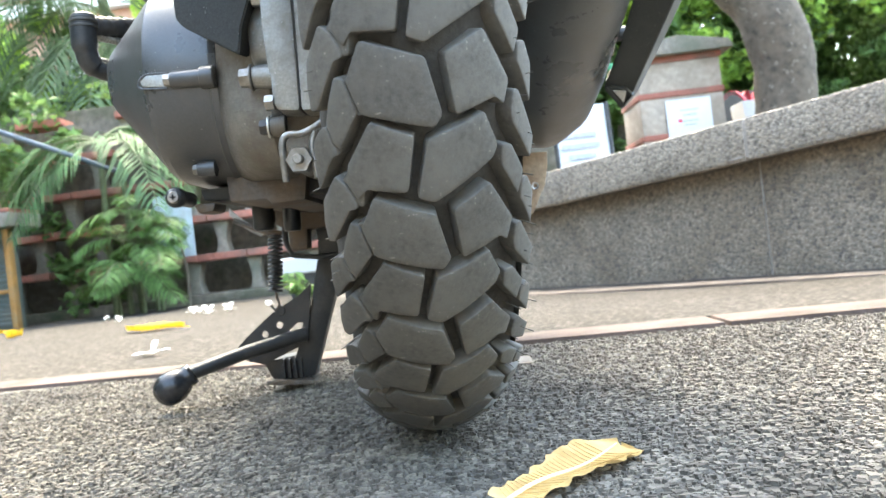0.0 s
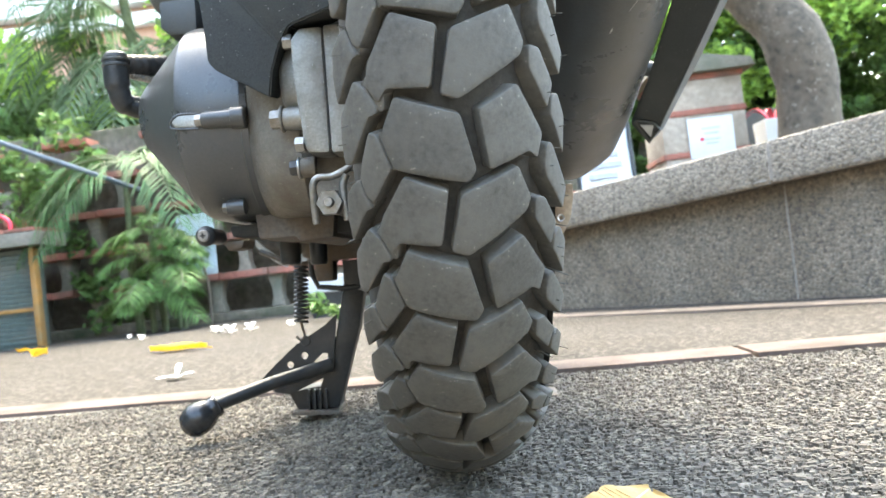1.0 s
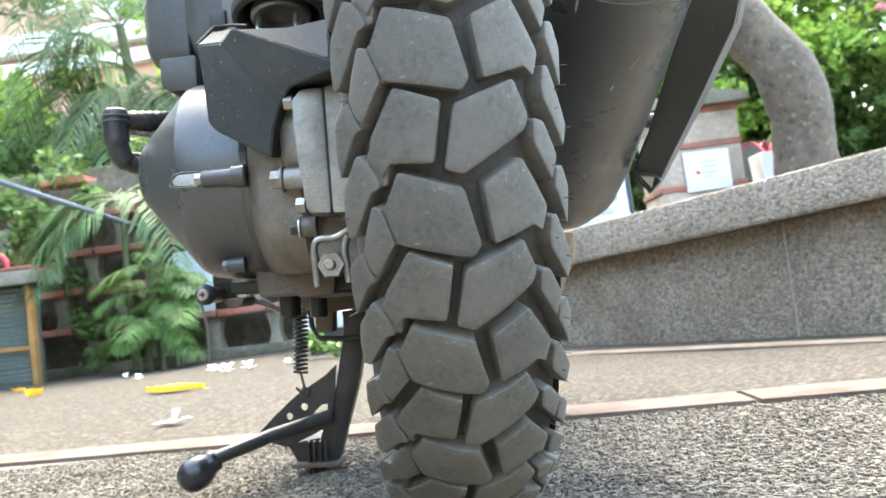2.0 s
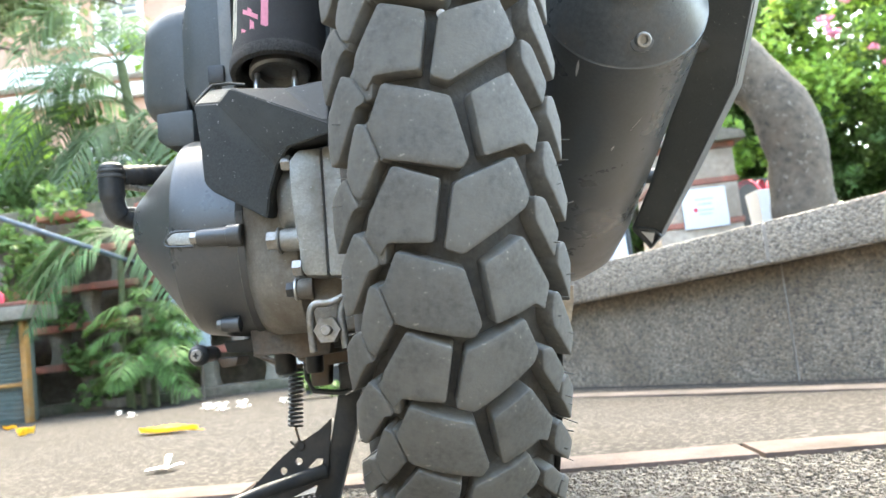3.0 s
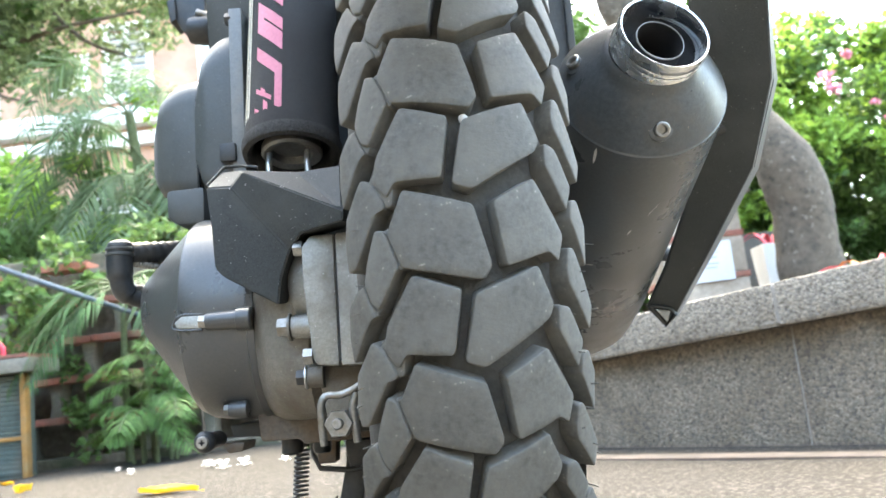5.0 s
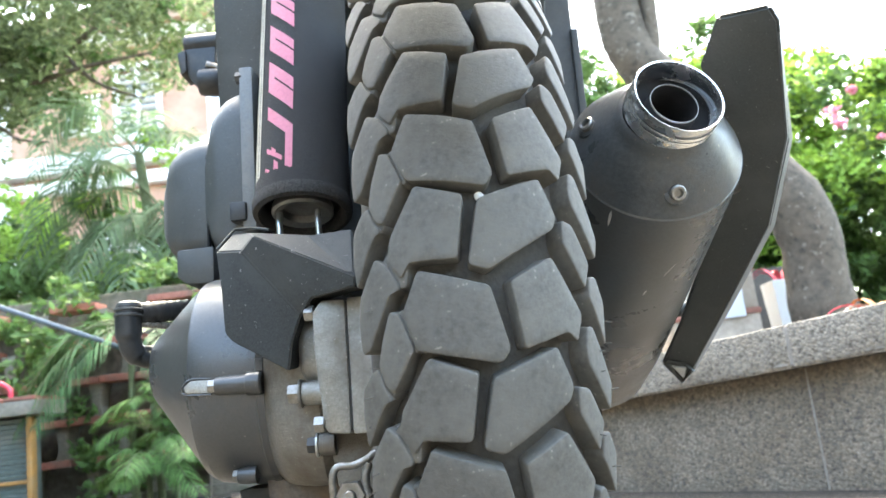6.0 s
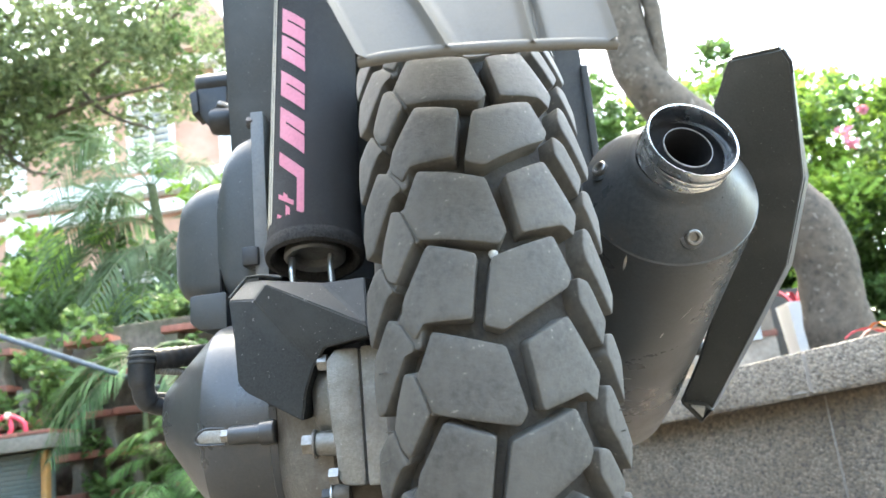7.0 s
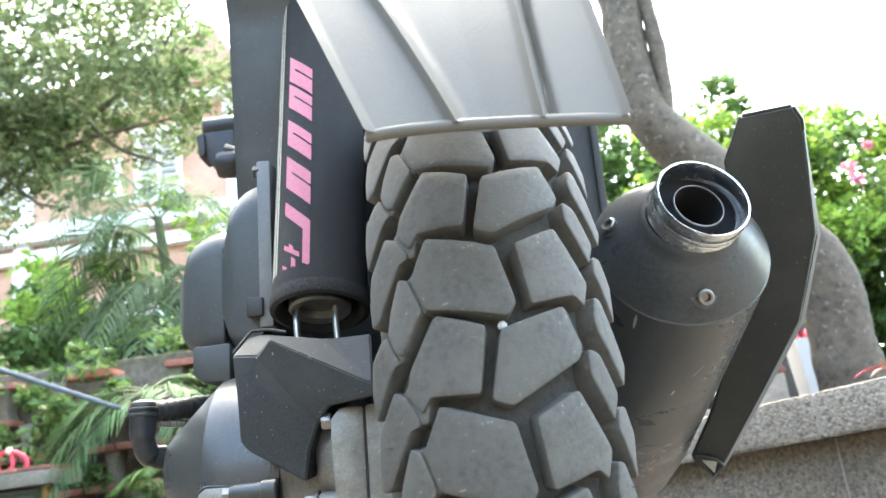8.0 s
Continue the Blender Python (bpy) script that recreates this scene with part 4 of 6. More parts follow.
def shield():
    """The long angular guard beside the muffler: rear top to front foot."""
    rear = [(0.1440, -0.1204, 0.4199), (0.1679, -0.1336, 0.4172), (0.1736, -0.1286, 0.4101), (0.1900, -0.0754, 0.3591), (0.1901, -0.0246, 0.3189),
            (0.1612, 0.1015, 0.2354), (0.1543, 0.1186, 0.2257), (0.1386, 0.1089, 0.2420), (0.1470, 0.0690, 0.2690), (0.1560, 0.0031, 0.3160), (0.1585, -0.0357, 0.3450), (0.1530, -0.0570, 0.3650), (0.1390, -0.0952, 0.4028)]
    bm = bmesh.new()
    a = [bm.verts.new(p) for p in rear]
    b = [bm.verts.new((x + 0.0024, y + 0.0034, z + 0.0043)) for x, y, z in rear]
    n = len(rear)
    bmesh.ops.triangulate(bm, faces=[bm.faces.new(a), bm.faces.new(b[::-1])])
    for i in range(n):
        bm.faces.new((a[i], b[i], b[(i + 1) % n], a[(i + 1) % n]))
    bmesh.ops.recalc_face_normals(bm, faces=bm.faces)
    bmesh.ops.bevel(bm, geom=[e for e in bm.edges if e.is_manifold and e.calc_face_angle(0) > 0.6], offset=0.0016, segments=2, affect="EDGES")
    return bm


guard = part("heat_shield", shield(), PLASTIC, scooter, "long angular black muffler guard", 25)


def guard_edge():
    """The turned-out outer edge of the guard, from below its top to its foot."""
    line = [(0.1746, -0.1250, 0.4060), (0.1885, -0.0780, 0.3610), (0.1890, -0.0246, 0.3189), (0.1745, 0.0400, 0.2760), (0.1600, 0.1015, 0.2354), (0.1545, 0.1165, 0.2262)]
    wide = (0.0008, 0.0075, 0.0088, 0.0085, 0.0060, 0.0008)
    secs = []
    for (x, y, z), w in zip(line, wide):
        secs.append([(x, y, z), (x + w, y + w * 1.5, z + w * 0.3), (x + w - 0.0012, y + w * 1.5 + 0.002, z + w * 0.3 + 0.001), (x - 0.0012, y + 0.003, z + 0.001)])
    return loft(secs)


# Black plastic edge in lighter grey: the sky's light is in its colour.
part("guard_edge", guard_edge(), FLANGE, guard, "turned-out edge, lighter grey with sky light painted in", 60)
part("guard_loop", tube([(0.142, 0.103, 0.2435), (0.155, 0.0985, 0.2400), (0.160, 0.1005, 0.2355), (0.1545, 0.113, 0.2285), (0.142, 0.103, 0.2435)], 0.0016, 8), PLASTIC, guard)
# White plate in place of a hole: the brightness showing through is painted.
part("loop_gap_patch", loft([[(0.1455, 0.1035 - d, 0.2405 - d), (0.1550, 0.0995 - d, 0.2385 - d), (0.1545, 0.1095 - d, 0.2312 - d)] for d in (0.0, 0.0012)]), PAPERWHITE, guard)
part("shield_stay", tube([on_muffler(80, 0.1, 0.046), on_muffler(80, 0.1, 0.066)], 0.006, 14), STEEL, guard)
part("shield_stay", tube([on_muffler(95, 0.24, 0.046), on_muffler(95, 0.24, 0.072)], 0.006, 14), STEEL, guard)

# tan bracket below the front of the muffler
tab = part("muffler_bracket", prism([(0.0700, 0.205), (0.0990, 0.205), (0.0985, 0.1915), (0.0945, 0.1730), (0.0890, 0.1635), (0.0820, 0.1480), (0.0785, 0.1480), (0.0700, 0.1640)], "y", 0.200, 0.2035, 0.0008), material("tan_scorched_steel", (0.36, 0.27, 0.18), 0.6, grain=300, stain=40, vary=0.25, bump=0.2, dirt=(0.22, 0.14, 0.09), dirt_amount=0.45), scooter, "tan scorched steel bracket")
part("eyelet", lathe([(0.0020, -0.0006), (0.0032, -0.0010), (0.0034, 0.0004), (0.0034, 0.002)], (0.0856, 0.1990, 0.1740), (0.0856, 1, 0.1740), 18, closed=False), ZINC, tab)

# centre stand
SY = 0.247
stand = part("centre_stand", prism([(-0.126, 0.142), (-0.104, 0.142), (-0.1155, 0.085), (-0.1415, 0.006), (-0.168, 0.006), (-0.141, 0.075)], "y", SY - 0.009, SY + 0.012, 0.003), STEEL, scooter, "black steel centre stand, down on the road")


def holed_plate(outline, holes, y0, y1):
    """A flat plate across y with openings through it; all outlines are (x, z)."""
    bm = bmesh.new()
    edges = []
    for loop in [outline] + holes:
        vs = [bm.verts.new((x, y0, z)) for x, z in loop]
        edges += [bm.edges.new((vs[i - 1], vs[i])) for i in range(len(vs))]
    bmesh.ops.triangle_fill(bm, edges=edges, use_beauty=True)
    r = bmesh.ops.extrude_face_region(bm, geom=bm.faces[:])
    bmesh.ops.translate(bm, verts=[v for v in r["geom"] if isinstance(v, bmesh.types.BMVert)], vec=(0, y1 - y0, 0))
    return bm


def ring_of(x, z, r, n=14):
    return [(x + r * math.cos(2 * math.pi * i / n), z + r * math.sin(2 * math.pi * i / n)) for i in range(n)]


part("gusset", holed_plate([(-0.222, 0.034), (-0.205, 0.050), (-0.186, 0.066), (-0.178, 0.072), (-0.150, 0.088), (-0.138, 0.098), (-0.1415, 0.070), (-0.146, 0.040), (-0.19, 0.022), (-0.205, 0.026)],
                           [ring_of(-0.172, 0.0595, 0.0034), ring_of(-0.187, 0.0515, 0.0034), [(-0.164, 0.0525), (-0.1545, 0.0605), (-0.1485, 0.0605), (-0.1495, 0.0555), (-0.156, 0.0512)]], SY - 0.012, SY - 0.008), STEEL, stand)
lever = part("stand_lever", tube([(-0.146, SY - 0.016, 0.0495), (-0.20, SY - 0.038, 0.038), (-0.252, SY - 0.066, 0.0235)], 0.0066, 16), STEEL, stand)
K0 = Vector((-0.2465, SY - 0.0645, 0.0240))
part("lever_rubber", lathe([(0.0068, -0.004), (0.0098, -0.003), (0.0106, 0.0005), (0.0098, 0.0032), (0.0128, 0.0075), (0.0150, 0.0135), (0.0155, 0.0195), (0.0143, 0.0262), (0.0112, 0.0316), (0.0066, 0.0348), (0.002, 0.0358)], K0, K0 + Vector((-0.80, -0.27, -0.50)), 32), GLOSS, lever, "glossy black rubber knob", 60)
footL = part("stand_foot", prism([(-0.193, 0.024), (-0.146, 0.030), (-0.143, 0.004), (-0.183, 0.004)], "y", SY - 0.006, SY + 0.03, 0.002), STEEL, stand)
part("foot_plate", box((-0.164, SY + 0.006, 0.0035), (0.046, 0.05, 0.004), 0.001, (0, 2.2, 0)), RUSTY, stand)
for k in range(4):
    part("foot_rib", box((-0.171 + 0.0058 * k, SY - 0.009, 0.0155), (0.0022, 0.008, 0.02), 0.0006), STEEL, footL)
part("stand_leg", tube([(0.014, SY - 0.01, 0.140), (0.018, SY, 0.075), (0.024, SY, 0.006)], 0.0115, 16), STEEL, stand)
part("foot_plate", box((0.044, SY + 0.004, 0.0035), (0.060, 0.05, 0.004), 0.001), RUSTY, stand)
part("cross_tube", tube([(-0.13, SY + 0.01, 0.133), (0.075, SY + 0.01, 0.133)], 0.011, 16), STEEL, stand)


def coil():
    pts = []
    turns = 14
    for i in range(turns * 10 + 1):
        f = i / (turns * 10)
        a = 2 * math.pi * turns * f
        c = Vector((-0.167, 0.225, 0.150)).lerp(Vector((-0.1725, 0.232, 0.093)), f)
        pts.append(c + Vector((0.0064 * math.cos(a), 0.0064 * math.sin(a), 0)))
    return tube(pts, 0.00135, 6)


spring = part("return_spring", coil(), STEEL, stand, "black coil return spring", 60)
part("spring_hook", tube(smooth_line([(-0.1725, 0.232, 0.094), (-0.1715, 0.233, 0.086), (-0.1705, 0.234, 0.080), (-0.174, 0.234, 0.075), (-0.1785, 0.234, 0.079)], 5), 0.0013, 8), RUSTY, spring)
part("hook_eye", lathe([(0.0045, 0), (0.0052, 0.001), (0.0052, 0.004)], (-0.170, SY - 0.014, 0.074), (-0.170, 1, 0.074), 20), STEEL, stand)

# ---- loose stone chips of the asphalt ----


def chips():
    rng = np.random.default_rng(3)
    n = 78000
    y = 0.13 + (1.06 - 0.13) * rng.random(n) ** 1.05
    x = (rng.random(n) * 2 - 1) * (0.16 + 0.62 * y)
    keep = y < 1.035 - 0.215 * x - 0.078
    x, y = x[keep], y[keep]
    n = len(x)
    ln = rng.uniform(0.0013, 0.0030, n) * rng.choice([0.75, 1.0, 1.4], n)
    wd = ln * rng.uniform(0.45, 0.95, n)
    h = rng.uniform(0.0006, 0.0024, n)
    a = rng.random(n) * 6.283
    c, s = np.cos(a), np.sin(a)
    verts = np.zeros((n, 8, 3))
    for i, (u, v) in enumerate(((-1, -1), (1, -1), (1, 1), (-1, 1))):
        for k, (g, lift) in enumerate(((1.1, None), (0.72, 1))):
            du = ln * u * g * rng.uniform(0.6, 1.15, n)
            dv = wd * v * g * rng.uniform(0.6, 1.15, n)
            verts[:, i + 4 * k, 0] = x + c * du - s * dv
            verts[:, i + 4 * k, 1] = y + s * du + c * dv
            verts[:, i + 4 * k, 2] = -0.001 if lift is None else h * rng.uniform(0.8, 1.1, n)
    base = (np.arange(n) * 8)[:, None]
    quads = [(4, 5, 6, 7), (0, 1, 5, 4), (1, 2, 6, 5), (2, 3, 7, 6), (3, 0, 4, 7)]
    faces = np.concatenate([base + np.array(q) for q in quads])
    ob = new("stone_chips", raw("stone_chips", verts.reshape(-1, 3).tolist(), faces.tolist(), CHIPS))
    tagged(ob, "grey and tan stone chips in the asphalt surface", "gravel", kind="stuff")


chips()

# ---- plants ----
LEAF = material("broad_leaf", (0.108, 0.185, 0.058), 0.5, grain=40, stain=2.0, vary=0.3, bump=0.1, random_by="island", rand=0.5, gloss=0.2, transmit=0.35)
# Brighter, yellower copy of the broad leaf: sunlight put into the colour.
LEAFBRIGHT = material("sun_painted_leaf", (0.26, 0.4, 0.08), 0.5, grain=40, stain=2.0, vary=0.3, bump=0.1, random_by="island", rand=0.45, gloss=0.2, transmit=0.45)
LEAFDARK = material("canopy_leaf", (0.155, 0.195, 0.092), 0.5, grain=40, stain=2.0, vary=0.3, bump=0.1, random_by="island", rand=0.5, gloss=0.2, transmit=0.55)
PALMLEAF = material("palm_leaflet", (0.07, 0.135, 0.055), 0.55, grain=60, stain=4.0, vary=0.25, bump=0.1, random_by="island", rand=0.4, gloss=0.2, transmit=0.25)
# Haze over the tall palm is put into these paler leaflets.
PALMPALE = material("hazed_palm_leaflet", (0.125, 0.185, 0.095), 0.55, grain=60, stain=4.0, vary=0.25, bump=0.1, random_by="island", rand=0.4, gloss=0.2, transmit=0.5)
PALMFRESH = material("fresh_palm_leaflet", (0.11, 0.2, 0.06), 0.55, grain=60, stain=4.0, vary=0.25, bump=0.1, random_by="island", rand=0.45, gloss=0.2, transmit=0.35)
BARK = material("mottled_bark", (0.085, 0.067, 0.048), 0.9, grain=34, stain=11, vary=0.5, bump=1.0, bump_scale=40, dirt=(0.14, 0.11, 0.08), dirt_amount=0.45, specks=(0.18, 0.15, 0.115), speck_scale=30, speck_at=0.66)
STEM = material("palm_stem", (0.11, 0.13, 0.06), 0.7, grain=60, stain=12, vary=0.3, bump=0.5)
BLOOM = material("pink_bloom", (0.7, 0.27, 0.36), 0.6, grain=80, stain=6, vary=0.15, bump=0.0, random_by="island", rand=0.3, transmit=0.3)


def leaf_cloud(name, centres, size, mat, parent, seed, droop=0.35):
    """Many folded leaves, each of two faces, about the given places."""
    rng = np.random.default_rng(seed)
    c = np.asarray(centres, float)
    n = len(c)
    d = rng.normal(size=(n, 3))
    d[:, 2] = d[:, 2] * 0.6 - droop
    d /= np.linalg.norm(d, axis=1)[:, None]
    s = np.cross(d, rng.normal(size=(n, 3)))
    s /= np.linalg.norm(s, axis=1)[:, None]
    up = np.cross(d, s)
    ln = size * rng.uniform(0.6, 1.3, n)[:, None]
    wd = ln * rng.uniform(0.22, 0.34, n)[:, None]
    v = np.stack([c - d * ln * 0.5, c + s * wd + up * wd * 0.3 - d * ln * 0.06, c + d * ln * 0.5 - up * ln * 0.1, c - s * wd + up * wd * 0.3 - d * ln * 0.06], 1)
    b = (np.arange(n) * 4)[:, None]
    f = np.concatenate([b + np.array((0, 1, 2)), b + np.array((0, 2, 3))])
    ob = new(name, raw(name, v.reshape(-1, 3).tolist(), f.tolist(), mat))
    ob.parent = parent
    return ob


def clumps(rng, boxes, n, spread):
    """Leaf places gathered in clumps inside boxes (x0, x1, y0, y1, z0, z1, clumps)."""
    out = []
    for x0, x1, y0, y1, z0, z1, k in boxes:
        cs = rng.uniform((x0, y0, z0), (x1, y1, z1), (k, 3))
        r = spread * rng.uniform(0.5, 1.3, k)
        for c, q in zip(cs, r):
            p = rng.normal(size=(n, 3))
            p /= np.linalg.norm(p, axis=1)[:, None]
            out.append(c + p * (q * rng.random(n) ** 0.45)[:, None] * (1, 1, 0.75))
    return np.concatenate(out)


def branch(name, pts, r, parent, mat=BARK, segs=14, rough=0.06):
    line = smooth_line(pts, 7)
    n = len(line)
    rad = [r[0] + (r[1] - r[0]) * i / (n - 1) for i in range(n)]
    bm = tube(line, rad, segs)
    for v in bm.verts:
        k = noise.noise(v.co * 3.1) * rough + noise.noise(v.co * 9.0) * rough * 0.5
        v.co += Vector((k, k * 0.4, k * 0.3)) * 0.6
    return part(name, bm, mat, parent, sharp=70)


def palm(name, at, stems, fronds, mat, label, seed, droop=0.55):
    """stems: (dx, dy, height, radius); fronds: (stem, length, degrees round, lift)."""
    rng = random.Random(seed)
    p = bare_empty(name, at)
    tagged(p, label, "palm")
    tops = []
    for dx, dy, h, r in stems:
        top = Vector((dx + rng.uniform(-0.06, 0.06) * h, dy, h))
        part("stem", tube(smooth_line([(dx, dy, -0.05), (dx * 1.02, dy, h * 0.5), top], 5), [r * (1.15 - 0.03 * i) for i in range(11)], 10), STEM, p)
        tops.append(top)
    for st, ln, deg, lift in fronds:
        a = radians(deg)
        out = Vector((math.cos(a), math.sin(a), 0))
        pts = []
        for i in range(11):
            f = i / 10
            pts.append(tops[st] + out * ln * (f * (1 - 0.18 * f)) + Vector((0, 0, ln * (lift * f - droop * (1 + lift) * f * f))))
        rac = part("frond", tube(pts, [0.008 * ln * (1.1 - 0.09 * i) + 0.001 for i in range(11)], 6), STEM, p)
        verts, faces = [], []
        n = int(20 + 12 * ln)
        for i in range(n):
            f = 0.16 + 0.84 * i / n
            q = f * 10
            k = min(int(q), 9)
            base = pts[k].lerp(pts[k + 1], q - k)
            tan = (pts[k + 1] - pts[k]).normalized()
            side = tan.cross(Vector((0, 0, 1))).normalized()
            L = ln * 0.42 * math.sin(math.pi * (0.16 + 0.8 * f)) ** 0.7
            for sg in (-1, 1):
                d = (side * sg * 0.85 + tan * 0.62 + Vector((0, 0, rng.uniform(-0.25, 0.12)))).normalized()
                w = tan.cross(d).cross(d).normalized() * (0.0085 * ln + 0.0014)
                m, e = base + d * L * 0.5 + Vector((0, 0, -0.02 * L)), base + d * L + Vector((0, 0, -0.28 * L - rng.random() * 0.1 * L))
                o = len(verts)
                verts += [tuple(base - w * 0.4), tuple(base + w * 0.4), tuple(m + w), tuple(m - w), tuple(e)]
                faces += [(o, o + 1, o + 2, o + 3), (o + 3, o + 2, o + 4)]
        lf = new("blade", raw("blade", verts, faces, mat))
        lf.parent = rac
    return p


# ---- the terraced wall, palms and cabinet beyond the paving ----
CONC = material("mossy_concrete", (0.22, 0.192, 0.152), 0.85, grain=60, stain=7, vary=0.25, bump=0.5, dirt=(0.14, 0.14, 0.1), dirt_amount=0.5)
BRICK = material("ledge_brick", (0.36, 0.13, 0.09), 0.8, grain=60, stain=6, vary=0.25, bump=0.4, dirt=(0.2, 0.12, 0.09), dirt_amount=0.45, random_by="object", rand=0.25)
EARTH = material("dry_earth", (0.15, 0.125, 0.095), 0.95, grain=30, stain=5, vary=0.4, bump=0.8, dirt=(0.05, 0.06, 0.03), dirt_amount=0.4)
TY = 3.55
terrace = bare_empty("wall_terrace", (0, 0, 0))
tagged(terrace, "open terraced wall of brick ledges on short concrete posts", "wall", kind="structure")
part("earth_back", box((-3.2, TY + 0.75, 0.47), (7.4, 1.0, 1.0), 0.02), EARTH, terrace)
rngw = random.Random(8)
for t in range(5):
    z = 0.045 + 0.172 * t
    step = 0.03 * t
    x = -4.4 + 0.13 * (t % 2)
    while x < 0.25:
        h = 0.142
        part("post", prism([(x - 0.032, z), (x + 0.032, z), (x + 0.019, z + h * 0.3), (x + 0.021, z + h * 0.6), (x + 0.036, z + h), (x - 0.036, z + h), (x - 0.021, z + h * 0.6), (x - 0.019, z + h * 0.3)], "y", TY + step, TY + step + 0.09, 0.004), CONC, terrace)
        x += 0.27
    x = -4.5 + 0.07 * t
    while x < 0.3:
        w = rngw.uniform(0.2, 0.25)
        if rngw.random() > (0.02 if t < 3 else 0.25):
            part("brick", box((x + w / 2, TY + step + 0.035, z + 0.142 + 0.015), (w - 0.006, 0.13, 0.03), 0.003, (0, rngw.uniform(-0.8, 0.8), 0)), BRICK, terrace)
        x += w
part("footing", box((-2.1, TY + 0.03, 0.022), (4.8, 0.16, 0.046), 0.006), EARTH, terrace)

cab = bare_empty("shutter_cabinet", (-2.005, 3.15, 0))
tagged(cab, "low shutter cabinet with tiled top and yellow posts", "cabinet")
YELLOW = material("yellow_wood", (0.36, 0.18, 0.05), 0.6, grain=40, stain=12, vary=0.25, bump=0.2, dirt=(0.3, 0.2, 0.09), dirt_amount=0.4)
SHUT = material("green_grey_shutter", (0.11, 0.14, 0.125), 0.55, grain=60, stain=8, vary=0.2, bump=0.15, dirt=(0.17, 0.17, 0.14), dirt_amount=0.35)
part("carcass", box((-0.02, 0.09, 0.2), (0.5, 0.09, 0.4), 0.004), SHUT, cab)
for k in range(20):
    part("slat", box((-0.02, 0.043, 0.025 + 0.0192 * k), (0.52, 0.012, 0.0165), 0.003, (18, 0, 0)), SHUT, cab)
for x in (-0.29, 0.255):
    part("post", box((x, 0.02, 0.2), (0.022, 0.04, 0.4), 0.004), YELLOW, cab)
part("rail", box((-0.02, 0.03, 0.155), (0.52, 0.014, 0.016), 0.003), YELLOW, cab)
slab = part("top_slab", box((-0.03, 0.075, 0.432), (0.68, 0.23, 0.056), 0.008), CONC, cab)
for k in range(5):
    part("tile", box((-0.28 + 0.13 * k, 0.075, 0.468), (0.124, 0.23, 0.014), 0.003), BRICK, slab)
RED = material("red_ribbon_cloth", (0.62, 0.06, 0.1), 0.65, grain=200, stain=20, vary=0.2, bump=0.2)
rib = bare_empty("ribbon", (-1.89, 3.17, 0.474))
tagged(rib, "red ribbon tied in a bow on the cabinet top", "ribbon")
part("bow", tube(smooth_line([(-0.05, 0, 0.004), (-0.06, 0, 0.05), (-0.02, 0, 0.075), (0.03, 0, 0.06), (0.06, 0, 0.03), (0.055, 0, -0.03)], 6), 0.009, 8), RED, rib)
part("tail", tube(smooth_line([(0.0, 0, 0.06), (0.01, -0.01, 0.02), (0.0, -0.012, 0.004)], 6), 0.008, 8), RED, rib)
part("knot", lathe([(0.006, 0), (0.015, 0.008), (0.015, 0.02), (0.006, 0.028)], (-0.01, 0, 0.06), (-0.01, 0, 1), 14), CREAM, rib)
pole = solid("leaning_pole", tube([(-1.875, 2.920, 0.862), (-1.382, 3.400, 0.604)], 0.0105, 10), material("blue_grey_pipe", (0.1, 0.125, 0.15), 0.8, grain=60, stain=9, vary=0.2, bump=0.1), (-1.382, 3.400, 0.604))
tagged(pole, "blue-grey pipe leaning across the terraced wall", "pipe")
prop = solid("pipe_prop", tube(smooth_line([(-1.351, 3.420, 0.0), (-1.369, 3.420, 0.351), (-1.361, 3.420, 0.702)], 6), 0.011, 10), STEM, (-1.361, 3.420, 0))
tagged(prop, "bare palm stem that the leaning pipe rests against", "stem")
stake = solid("dry_stick", tube(smooth_line([(-1.111, 3.300, 0.0), (-1.116, 3.330, 0.152), (-1.145, 3.360, 0.305)], 5), [0.008 - 0.0003 * k for k in range(11)], 8), BARK, (-1.111, 3.300, 0))
tagged(stake, "thin dry stick leaning against the terraced wall", "stick")
sheet = solid("plastic_sheet", box((-1.215, 3.528, 0.353), (0.165, 0.008, 0.272), 0.003, (-2, 0, 0)), material("pale_blue_plastic", (0.5, 0.58, 0.62), 0.45, grain=90, stain=14, vary=0.08, bump=0.1, dirt=(0.4, 0.43, 0.43), dirt_amount=0.3), (-1.215, 3.528, 0.217))
tagged(sheet, "pale blue plastic sheet standing on a brick ledge behind the palm", "sheet")

rngf = random.Random(17)
palm("palm", (-1.29, 3.27, 0), [(0, 0, 0.40, 0.009), (0.05, 0.03, 0.34, 0.008), (-0.06, 0.04, 0.3, 0.008), (0.09, -0.02, 0.26, 0.007), (-0.03, -0.05, 0.2, 0.007), (0.03, -0.06, 0.13, 0.007), (-0.08, -0.02, 0.12, 0.006)],
     [(k % 7, rngf.uniform(0.17, 0.27), rngf.uniform(0, 360), rngf.uniform(0.1, 1.1)) for k in range(49)],
     PALMFRESH, "fresh green clumping palm beside the terraced wall", 3, 0.42)
palm("palm", (-1.46, 3.42, 0), [(0, 0, 0.74, 0.014)],
     [(0, 0.6, 190, 0.35), (0, 0.55, 215, 0.0), (0, 0.55, 165, 0.6), (0, 0.5, 320, 0.3), (0, 0.5, 350, 0.4), (0, 0.5, 60, 0.9), (0, 0.5, 232, -0.2)],
     PALMLEAF, "dark green palm with drooping fronds before the terraced wall", 5, 0.75)
